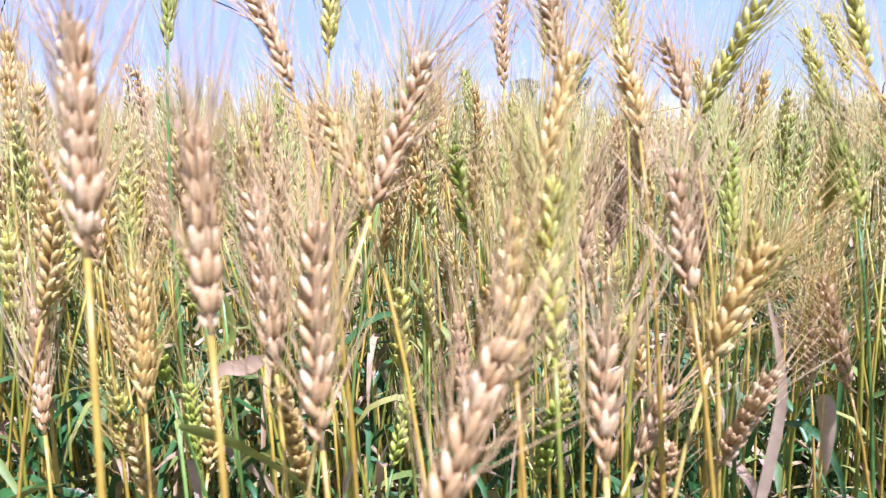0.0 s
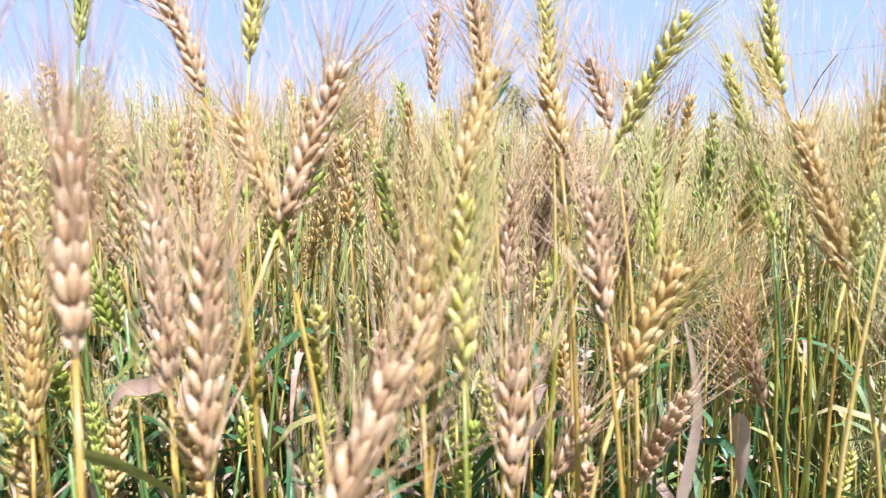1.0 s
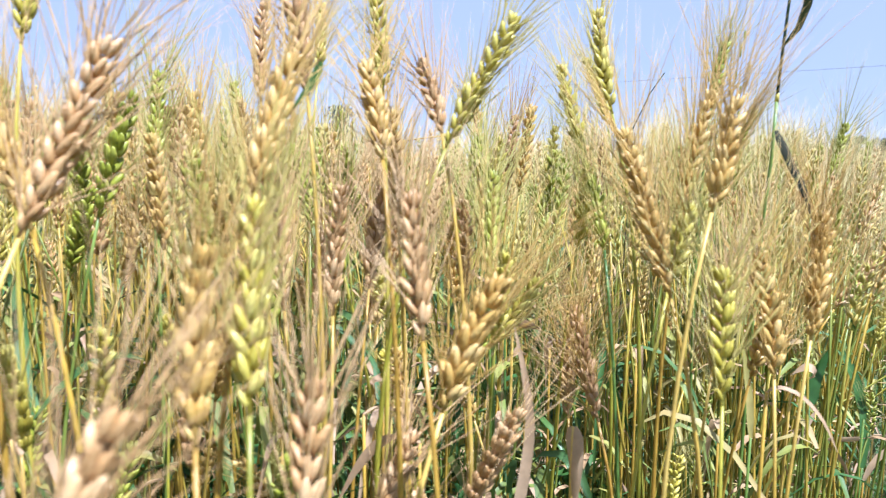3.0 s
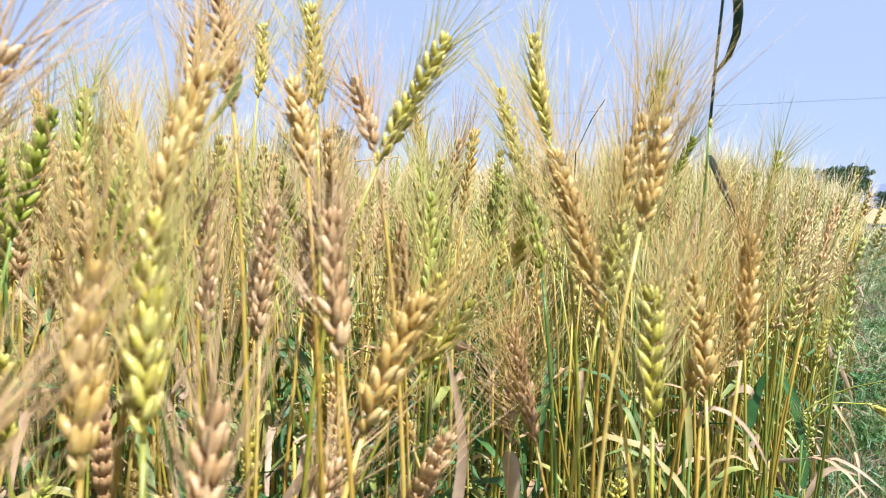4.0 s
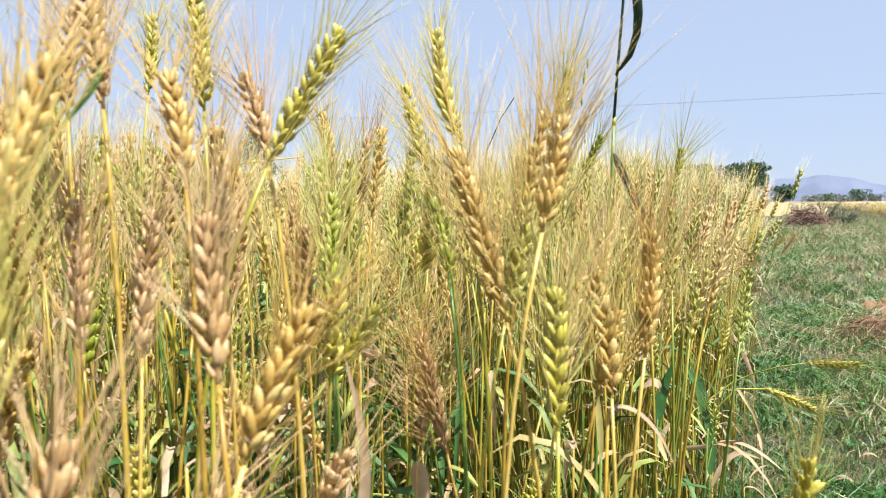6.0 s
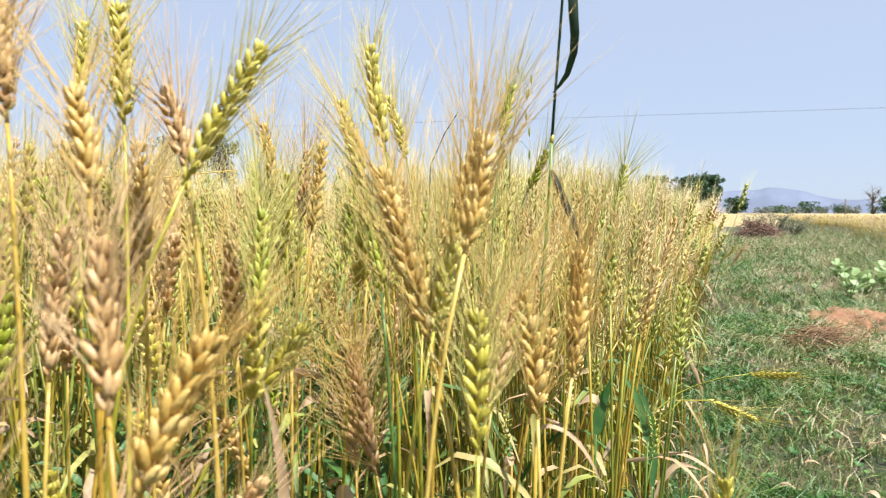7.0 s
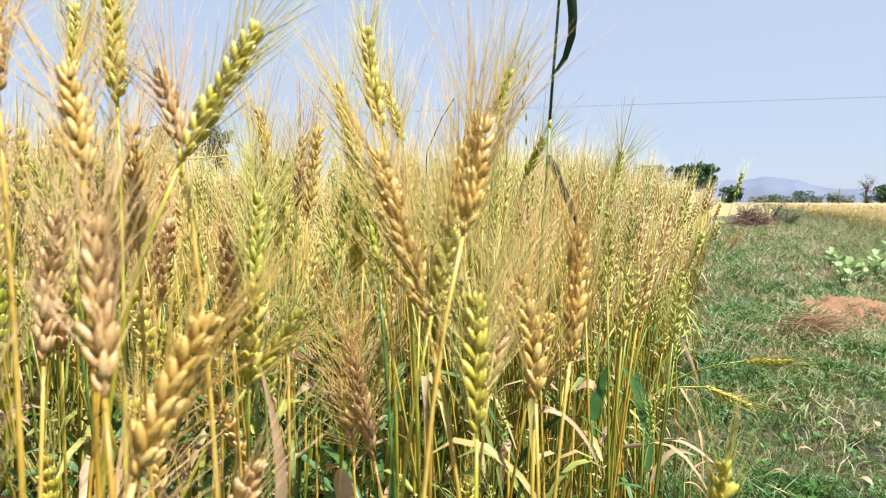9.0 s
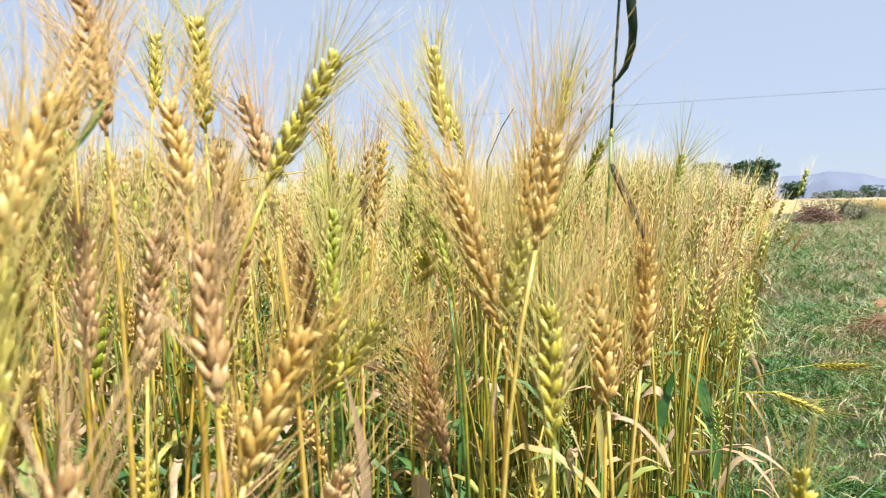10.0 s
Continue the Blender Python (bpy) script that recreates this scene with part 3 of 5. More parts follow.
def canopy(name, amin, amax, bmin, bmax, na, nb, top, label, material):
    """The closed surface of far wheat, bumpy, with sides down to the ground."""
    g = Geo()
    verts, faces = [], []
    for j in range(nb + 1):
        for i in range(na + 1):
            a = amin + (amax - amin) * i / na
            b = bmin + (bmax - bmin) * (j / nb) ** 1.6
            x, y = place(a, b)
            z = top + 0.07 * noise.noise((x * 0.9, y * 0.9, 7)) + 0.05 * noise.noise((x * 4, y * 4, 2))
            if i in (0, na) or j in (0, nb):
                z = -0.05
            verts.append(Vector((x, y, z)))
    for j in range(nb):
        for i in range(na):
            p = j * (na + 1) + i
            faces.append((p, p + 1, p + na + 2, p + na + 1))
    g.add(verts, faces)
    ob = new(name, g.mesh(name, [material]))
    return tagged(ob, label, "wheat", kind="stuff")


CANOPY = plant("far_crop", (0.32, 0.225, 0.1), (0.39, 0.3, 0.12), (0.36, 0.33, 0.11), 18, 0.8, 0.1)
DRY_CANOPY = plant("far_dry_crop", (0.38, 0.26, 0.12), (0.47, 0.345, 0.16), (0.56, 0.43, 0.21), 18, 0.8, 0.1)
canopy("wheat_canopy", -60, 260, 14, 300, 160, 70, 0.74, "closed canopy of the far wheat field", CANOPY)

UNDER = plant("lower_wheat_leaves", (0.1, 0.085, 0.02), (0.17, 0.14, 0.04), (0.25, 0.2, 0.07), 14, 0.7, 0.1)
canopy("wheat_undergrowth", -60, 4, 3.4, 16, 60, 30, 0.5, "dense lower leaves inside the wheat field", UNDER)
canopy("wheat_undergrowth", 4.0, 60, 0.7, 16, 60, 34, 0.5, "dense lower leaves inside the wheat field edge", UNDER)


# ---- the stalks nearest the path ----
stalk((0.239, 0.496, 0.930), (0.192, 0.496, 0.837), "turning", splay=0.2, long=0.06)
stalk((0.356, 0.605, 0.963), (0.364, 0.570, 0.872), "turning", splay=0.25, long=0.06)
stalk((0.363, 0.677, 0.928), (0.375, 0.641, 0.842), "turning")
stalk((0.361, 0.586, 0.815), (0.356, 0.561, 0.752), "green")
stalk((0.194, 0.564, 0.908), (0.198, 0.535, 0.848), "ripe")
stalk((0.470, 0.433, 0.788), (0.445, 0.420, 0.700), "gold")
stalk((0.422, 0.438, 0.761), (0.411, 0.417, 0.675), "gold")
stalk((0.351, 0.400, 0.757), (0.337, 0.380, 0.675), "turning")
stalk((0.314, 0.464, 0.850), (0.327, 0.425, 0.737), "gold")
stalk((0.412, 0.513, 0.887), (0.386, 0.498, 0.777), "gold")
stalk((0.369, 0.415, 0.866), (0.342, 0.404, 0.794), "gold")
stalk((0.372, 0.467, 0.796), (0.348, 0.454, 0.736), "turning")
stalk((0.462, 0.525, 0.748), (0.436, 0.511, 0.652), "ripe")
stalk((0.283, 0.530, 0.731), (0.239, 0.531, 0.680), "turning", splay=0.6, long=0.09)
stalk((0.327, 0.567, 0.701), (0.337, 0.531, 0.609), "brown", splay=0.95, long=0.13, beard="gold", skip=0.1)
stalk((0.365, 0.652, 0.673), (0.359, 0.626, 0.576), "ripe", splay=0.85, long=0.12, skip=0.15)
stalk((0.178, 0.372, 0.765), (0.150, 0.362, 0.695), "gold", splay=0.5, long=0.095)
stalk((0.137, 0.394, 0.805), (0.139, 0.365, 0.733), "ripe", splay=0.6, long=0.085)
stalk((0.075, 0.581, 0.815), (0.079, 0.550, 0.716), "ripe")
stalk((0.119, 0.562, 0.807), (0.114, 0.535, 0.713), "ripe")
stalk((0.056, 0.355, 0.805), (0.054, 0.324, 0.718), "turning")
stalk((0.075, 0.401, 0.878), (0.059, 0.375, 0.807), "gold")
stalk((0.032, 0.347, 0.784), (0.033, 0.317, 0.709), "gold", splay=0.5)
stalk((0.092, 0.556, 0.975), (0.097, 0.525, 0.873), "brown")
stalk((0.166, 0.625, 0.978), (0.165, 0.596, 0.884), "turning")
stalk((0.137, 0.485, 0.889), (0.137, 0.457, 0.826), "gold")
stalk((0.154, 0.906, 1.030), (0.141, 0.885, 0.937), "turning")
stalk((0.359, 0.927, 0.934), (0.361, 0.897, 0.838), "gold")
stalk((0.292, 0.703, 0.857), (0.287, 0.676, 0.761), "green")
stalk((0.389, 0.857, 0.894), (0.375, 0.836, 0.807), "brown")
stalk((0.177, 0.612, 0.872), (0.175, 0.583, 0.777), "gold")
stalk((0.631, 0.759, 0.985), (0.608, 0.745, 0.910), "green")
stalk((-0.087, 0.609, 1.004), (-0.092, 0.578, 0.907), "turning")
stalk((-0.263, 0.693, 1.022), (-0.261, 0.662, 0.934), "green")
stalk((-0.130, 0.502, 0.955), (-0.101, 0.466, 0.869), "ripe")
stalk((-0.003, 0.405, 0.878), (-0.041, 0.380, 0.789), "ripe", splay=0.6)
stalk((-0.074, 0.460, 0.858), (-0.051, 0.427, 0.788), "gold")
stalk((-0.100, 0.271, 0.832), (-0.089, 0.240, 0.759), "ripe")
stalk((-0.105, 0.380, 0.806), (-0.095, 0.347, 0.708), "ripe")
stalk((-0.069, 0.309, 0.790), (-0.058, 0.276, 0.696), "ripe")
stalk((0.018, 0.243, 0.751), (-0.008, 0.213, 0.685), "ripe", splay=0.7, long=0.09)
stalk((0.078, 0.331, 0.727), (0.074, 0.301, 0.663), "ripe")
stalk((0.155, 0.438, 0.654), (0.124, 0.418, 0.610), "ripe")
stalk((-0.147, 0.280, 0.884), (-0.135, 0.246, 0.790), "ripe")
stalk((-0.344, 0.536, 0.706), (-0.327, 0.502, 0.613), "ripe")
stalk((-0.220, 0.466, 0.749), (-0.210, 0.432, 0.655), "gold")
stalk((-0.429, 0.684, 0.956), (-0.417, 0.649, 0.854), "gold")
stalk((-0.583, 0.948, 0.970), (-0.561, 0.919, 0.905), "gold")
stalk((0.171, 0.638, 0.813), (0.154, 0.604, 0.720), "ripe")
stalk((0.067, 0.737, 0.981), (0.069, 0.704, 0.887), "ripe")
stalk((0.004, 0.886, 0.912), (0.005, 0.855, 0.828), "gold")
stalk((0.044, 0.985, 0.939), (0.045, 0.955, 0.867), "green")
stalk((-0.031, 0.760, 0.915), (-0.028, 0.727, 0.821), "green")
stalk((0.914, 0.826, 0.893), (0.873, 0.822, 0.801), "green")
stalk((1.022, 1.040, 0.875), (0.946, 1.060, 0.812), "turning")
stalk((1.356, 1.211, 0.793), (1.340, 1.192, 0.696), "green")
stalk((0.862, 0.715, 0.721), (0.801, 0.725, 0.643), "ripe")
stalk((1.327, 1.078, 0.570), (1.293, 1.070, 0.476), "turning")
stalk((0.785, 0.872, 0.915), (0.762, 0.893, 0.850), "green")
stalk((0.267, 0.620, 0.820), (0.259, 0.586, 0.724), "green")
stalk((0.544, 0.934, 0.989), (0.551, 0.900, 0.894), "turning")

# ---- single leaves, stems and bent ears seen in front of the stand ----
def curve_leaf(name, label, kind, pts, width, twist=0.0, fold=0.3, stem_foot=None, start=None, rooted=True):
    """A leaf blade along a smooth line through pts, on a thin withered stem that stands in the ground."""
    pts = [Vector(p) for p in pts]
    foot = Vector(stem_foot) if stem_foot else Vector((pts[0].x, pts[0].y + 0.02, 0))
    root = thing(name, Matrix.Translation(foot), label, "leaf")
    line = []
    n = len(pts) - 1
    for i in range(13):
        u = i / 12 * n
        k = min(int(u), n - 1)
        f = u - k
        p0, p1, p2, p3 = pts[max(k - 1, 0)], pts[k], pts[k + 1], pts[min(k + 2, n)]
        line.append(0.5 * ((2 * p1) + (p2 - p0) * f + (2 * p0 - 5 * p1 + 4 * p2 - p3) * f * f + (3 * p1 - p0 - 3 * p2 + p3) * f ** 3) - foot)
    g = Geo()
    g.blade(line, width, twist, fold, start=start)
    part("blade", g, LEAF[kind], root)
    if not rooted:
        return root
    s = Geo()
    d = pts[0] - foot
    s.tube(bezier(Vector((0, 0, 0)), Vector((0, 0, d.z * 0.4)), Vector((d.x, d.y, d.z * 0.8)), d, 6), [0.0018, 0.0018, 0.0017, 0.0016, 0.0015, 0.0013], 5)
    part("stem", s, STEM["straw" if kind == "dry" else "green"], root)
    return root


TO_PATH = (0.85, -0.5, 0.1)
curve_leaf("dry_leaf", "dry pinkish-tan wheat leaf standing upright", "dry", [(0.222, 0.455, 0.530), (0.231, 0.455, 0.575), (0.238, 0.455, 0.615), (0.240, 0.455, 0.645), (0.236, 0.458, 0.680), (0.230, 0.463, 0.712)], 0.0085, 0.3, 0.25, start=(0.9, -0.3, 0.0))
curve_leaf("dry_leaf", "dry tan wheat leaf among the ears", "dry", [(0.255, 0.700, 0.732), (0.268, 0.696, 0.720), (0.285, 0.685, 0.707), (0.303, 0.673, 0.696), (0.321, 0.661, 0.688)], 0.009, 0.6)
curve_leaf("dry_leaf", "pale dry wheat leaf tip", "dry", [(-0.140, 0.482, 0.671), (-0.156, 0.482, 0.665), (-0.173, 0.483, 0.663), (-0.184, 0.483, 0.645)], 0.013, 0.4, start=(0.2, 0.2, 1))
curve_leaf("yellow_leaf", "yellow-green curled wheat leaf", "yellow", [(-0.170, 0.490, 0.720), (-0.165, 0.486, 0.690), (-0.174, 0.485, 0.677), (-0.188, 0.485, 0.664)], 0.011, 0.8, start=TO_PATH)
curve_leaf("yellow_leaf", "broad yellow-green wheat leaf lying low", "yellow", [(-0.190, 0.435, 0.638), (-0.161, 0.427, 0.632), (-0.139, 0.424, 0.622), (-0.105, 0.420, 0.600), (-0.08, 0.418, 0.575)], 0.014, 0.3, start=(0.1, -0.4, 0.9))
curve_leaf("dry_leaf", "broken pinkish dry wheat leaf", "dry", [(0.296, 0.497, 0.618), (0.297, 0.495, 0.600), (0.297, 0.493, 0.580), (0.296, 0.492, 0.55)], 0.014, 0.6, 0.3, start=TO_PATH)
curve_leaf("dry_leaf", "curled pale dry leaf on the field edge", "dry", [(0.628, 0.618, 0.596), (0.636, 0.606, 0.606), (0.645, 0.605, 0.600), (0.642, 0.612, 0.590)], 0.016, 1.5)
curve_leaf("dry_leaf", "thin dry leaf bent across the stems", "dry", [(0.433, 0.446, 0.650), (0.441, 0.441, 0.654), (0.454, 0.433, 0.648), (0.466, 0.424, 0.631), (0.474, 0.417, 0.609)], 0.006, 1.0)
curve_leaf("leaf_fragment", "blue-green leaf piece caught on an ear", "green", [(0.097, 0.431, 0.878), (0.092, 0.432, 0.868), (0.085, 0.433, 0.857), (0.076, 0.435, 0.845)], 0.006, 0.4, 0.5, (0.085, 0.433, 0.857), TO_PATH, False)


curve_leaf("dry_leaf", "dry tan wheat leaf hanging down the field edge", "dry", [(1.892, 1.554, 0.403), (1.905, 1.522, 0.346), (1.913, 1.499, 0.306), (1.917, 1.478, 0.262), (1.917, 1.458, 0.214)], 0.017, 0.5, 0.3, start=TO_PATH)
curve_leaf("dry_leaf", "dry leaf lying across the edge stems", "dry", [(0.966, 0.876, 0.381), (0.994, 0.850, 0.388), (1.022, 0.825, 0.399), (1.042, 0.805, 0.405)], 0.009, 0.5, 0.3, start=(0, 0, 1))
curve_leaf("dry_leaf", "arched dry leaf at the foot of the field edge", "dry", [(1.052, 0.863, 0.384), (1.074, 0.837, 0.384), (1.092, 0.808, 0.372), (1.106, 0.777, 0.351)], 0.010, 0.8, 0.3)
curve_leaf("green_leaf", "green upright wheat leaf on the field edge", "green", [(0.921, 0.770, 0.384), (0.935, 0.782, 0.432), (0.942, 0.798, 0.482), (0.941, 0.817, 0.525), (0.935, 0.832, 0.551)], 0.014, 0.3, 0.3, start=TO_PATH)
curve_leaf("dry_leaf", "curled dry leaf hanging between the stems", "dry", [(0.999, 0.931, 0.405), (0.981, 0.934, 0.375), (0.964, 0.930, 0.337), (0.966, 0.909, 0.302)], 0.009, 0.8, 0.4, start=TO_PATH)
curve_leaf("dry_leaf", "dry leaf arching out over the turf", "dry", [(0.954, 0.793, 0.349), (0.975, 0.789, 0.384), (0.995, 0.777, 0.403), (1.013, 0.752, 0.399)], 0.011, 0.8, 0.3)


curve_leaf("green_leaf", "broad dark green wheat leaf between the stems", "green", [(0.665, 0.627, 0.554), (0.671, 0.630, 0.576), (0.680, 0.630, 0.598), (0.691, 0.627, 0.622)], 0.015, 0.3, 0.3, start=TO_PATH)
curve_leaf("green_leaf", "narrow green wheat leaf close to the edge stems", "green", [(0.809, 0.679, 0.504), (0.812, 0.693, 0.538), (0.809, 0.708, 0.569), (0.803, 0.721, 0.586)], 0.012, 0.3, 0.3, start=TO_PATH)
curve_leaf("yellow_leaf", "pale sheath leaf standing along a stem", "yellow", [(0.517, 0.552, 0.562), (0.523, 0.563, 0.597), (0.525, 0.573, 0.628), (0.527, 0.582, 0.660)], 0.007, 0.3, 0.3, start=TO_PATH)
curve_leaf("dry_leaf", "reddish-brown dry leaf behind a green ear", "dry", [(0.301, 0.636, 0.672), (0.314, 0.631, 0.668), (0.328, 0.625, 0.665)], 0.010, 0.6, 0.4, start=(0, 0, 1))


def tall_grass():
    """A dark green stalk that stands over the wheat, with two hanging blades."""
    foot = Vector((0.55, 0.612, 0))
    root = thing("grass_stalk", Matrix.Translation(foot), "tall dark green grass stalk standing above the wheat", "grass")
    pts = [(0.55, 0.612, 0), (0.556, 0.612, 0.3), (0.562, 0.611, 0.6), (0.568, 0.610, 0.741), (0.572, 0.611, 0.784), (0.575, 0.609, 0.838), (0.580, 0.612, 0.895), (0.584, 0.612, 0.947), (0.585, 0.607, 1.006), (0.584, 0.602, 1.045), (0.584, 0.600, 1.10)]
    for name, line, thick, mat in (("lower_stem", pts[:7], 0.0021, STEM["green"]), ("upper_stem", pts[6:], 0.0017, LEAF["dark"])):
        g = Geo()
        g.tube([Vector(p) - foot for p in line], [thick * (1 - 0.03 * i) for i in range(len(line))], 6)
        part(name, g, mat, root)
    g = Geo()
    g.tube([Vector(p) - foot for p in ((0.5798, 0.612, 0.889), (0.5803, 0.612, 0.895), (0.5808, 0.612, 0.900))], [0.0019, 0.0025, 0.0019], 6)
    part("node", g, EAR["turning"], root)
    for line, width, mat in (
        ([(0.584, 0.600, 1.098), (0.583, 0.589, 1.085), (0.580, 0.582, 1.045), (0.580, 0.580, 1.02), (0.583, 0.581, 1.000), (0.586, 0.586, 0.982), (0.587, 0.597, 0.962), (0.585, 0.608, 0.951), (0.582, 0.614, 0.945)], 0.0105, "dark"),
        # this blade hangs in shade, which its near-black colour carries
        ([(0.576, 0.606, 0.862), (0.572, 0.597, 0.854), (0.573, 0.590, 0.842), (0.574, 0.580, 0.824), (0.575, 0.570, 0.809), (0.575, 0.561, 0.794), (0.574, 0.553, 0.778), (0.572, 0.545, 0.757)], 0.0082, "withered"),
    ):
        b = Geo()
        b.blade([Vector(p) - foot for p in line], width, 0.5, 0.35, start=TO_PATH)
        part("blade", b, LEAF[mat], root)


tall_grass()


def wild_oat():
    """A thin wild oat with nodding seeds."""
    foot = Vector((0.668, 0.845, 0))
    root = thing("wild_oat", Matrix.Translation(foot), "thin wild oat with nodding green seeds", "grass")
    g = Geo()
    pts = [Vector((0, 0, 0)), Vector((0.0, -0.01, 0.5)), Vector((0.008, -0.025, 0.9)), Vector((0.02, -0.035, 1.02))]
    g.tube(pts, [0.0014, 0.0013, 0.0009, 0.0004], 4)
    part("stem", g, STEM["olive"], root)
    r = random.Random(3)
    for k in range(15):
        z = 0.90 + 0.012 * k * 0.75
        p = Vector((0.008 + (z - 0.9) * 0.1, -0.028, z))
        a = r.uniform(0, 6.28)
        q = p + Vector((math.cos(a), math.sin(a), 0)) * r.uniform(0.012, 0.035) + Vector((0, 0, r.uniform(-0.02, 0.01)))
        s = Geo()
        s.tube([p, (p + q) / 2 + Vector((0, 0, 0.006)), q], [0.0003, 0.0003, 0.0003], 3)
        s.lobe(Matrix.Translation(q) @ Matrix.Rotation(math.pi, 4, "X"), 0.013, 0.0016, 0.0016, 5)
        part("seed", s, EAR["green"], root)


wild_oat()


def bent_stalk(pts, tip, tone, straw, label, long=0.105, splay=0.45):
    """A stalk that leans out over the path and ends in a nodding ear."""
    foot = Vector(pts[0])
    root = thing("wheat_stalk", Matrix.Translation(foot), label, "wheat", "wheat stalks beside the path")
    g = Geo()
    n = len(pts)
    g.tube([Vector(p) - foot for p in pts], [0.0021 - 0.0009 * i / (n - 1) for i in range(n)], 6)
    part("stem", g, STEM[straw], root)
    base, tip = Vector(pts[-1]), Vector(tip)
    rnd = random.Random(n + round(tip.z * 1000))
    length = (tip - base).length
    way = (tip - base).normalized()
    turn = Matrix.Translation(base - foot) @ aimed(way, 0.3)
    ear = part("ear", rachis(length, 0.05), EAR[tone], root, "", turn)
    nodes = ear_nodes(length, 0.05, rnd)
    picks = [rnd.choice(SPIKES[tone]) for _ in nodes]
    for (m, size), (data, tips) in zip(nodes, picks):
        part("spikelet", data, None, ear, "", m @ Matrix.Scale(size, 4))
    tagged(part("beard", awns_for(nodes, lambda i: picks[i][1], rnd, long, splay), AWN[tone], ear), kind="stuff")


bent_stalk([(1.10, 0.97, 0), (1.10, 0.96, 0.2), (1.20, 1.06, 0.36), (1.313, 1.053, 0.411), (1.344, 1.025, 0.433), (1.376, 0.990, 0.452), (1.412, 0.947, 0.466)], (1.465, 0.866, 0.470), "turning", "olive", "straw-coloured wheat stalk bent out over the path")
bent_stalk([(1.12, 0.99, 0), (1.12, 0.97, 0.25), (1.13, 0.94, 0.41), (1.163, 0.920, 0.450), (1.210, 0.890, 0.451)], (1.285, 0.840, 0.408), "turning", "olive", "yellow-green wheat ear nodding over the path")
bent_stalk([(0.44, 0.345, 0), (0.45, 0.340, 0.25), (0.466, 0.325, 0.45), (0.474, 0.321, 0.591)], (0.488, 0.317, 0.651), "turning", "olive", "yellow-green wheat ear low beside the path", 0.05, 0.2)

bent_stalk([(3.93, 3.24, 0), (3.96, 3.20, 0.12), (4.011, 3.152, 0.227), (4.089, 3.072, 0.341), (4.150, 3.006, 0.457)], (4.205, 2.945, 0.575), "ripe", "straw", "pale straw leaning out from the field edge", 0.1, 0.5)
bent_stalk([(4.25, 3.49, 0), (4.29, 3.45, 0.2), (4.331, 3.413, 0.332), (4.385, 3.354, 0.401), (4.43, 3.300, 0.458)], (4.495, 3.223, 0.550), "turning", "olive", "yellow-green stalk leaning out from the field edge", 0.1, 0.4)

TALL_DEAD = plant("dead_weed", (0.09, 0.06, 0.04), (0.17, 0.12, 0.07), (0.28, 0.21, 0.13), 30, 0.8, 0)

# withered leaves among the nearest stalks
wither_rnd = random.Random(66)
for k in range(26):
    az, r = radians(wither_rnd.uniform(-30, 44)), wither_rnd.uniform(0.46, 0.8)
    x, y = 0.08 + r * math.sin(az), 0.04 + r * math.cos(az)
    p = Vector((x, y, wither_rnd.uniform(0.42, 0.64)))
    a, long = wither_rnd.uniform(0, 6.28), wither_rnd.uniform(0.06, 0.15)
    rise, droop = wither_rnd.uniform(0.1, 0.8), wither_rnd.uniform(0.6, 1.6)
    line = [p + Vector((math.cos(a), math.sin(a), 0)) * (long * 0.7 * u) + Vector((0, 0, long * (rise * u - droop * u * u))) for u in (0, 0.25, 0.5, 0.75, 1.0)]
    curve_leaf("dry_leaf", "withered brown wheat leaf among the stalks", "dry", line, wither_rnd.uniform(0.006, 0.011), wither_rnd.uniform(-3, 3), 0.4, (x, y, 0))


def dry_stem(pts, label, material=None):
    """A thin dead stem arching over the ears."""
    foot = Vector(pts[0])
    root = thing("dead_grass", Matrix.Translation(foot), label, "grass")
    g = Geo()
    g.tube([Vector(p) - foot for p in pts], [0.0008] * len(pts), 5)
    part("stem", g, material or LEAF["dark"], root)


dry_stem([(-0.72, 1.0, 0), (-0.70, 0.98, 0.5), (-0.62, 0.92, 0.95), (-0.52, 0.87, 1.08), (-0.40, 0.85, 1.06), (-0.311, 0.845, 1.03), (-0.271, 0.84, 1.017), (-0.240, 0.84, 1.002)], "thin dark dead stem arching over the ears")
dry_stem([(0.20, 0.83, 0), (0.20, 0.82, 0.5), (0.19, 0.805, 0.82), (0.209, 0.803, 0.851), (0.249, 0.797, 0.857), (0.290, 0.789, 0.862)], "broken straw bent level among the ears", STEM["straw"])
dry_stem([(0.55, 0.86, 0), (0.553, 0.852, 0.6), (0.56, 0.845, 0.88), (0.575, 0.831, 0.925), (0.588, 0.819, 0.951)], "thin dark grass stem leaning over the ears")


# tall dead weeds between the path and the dry field
weed_rnd = random.Random(91)
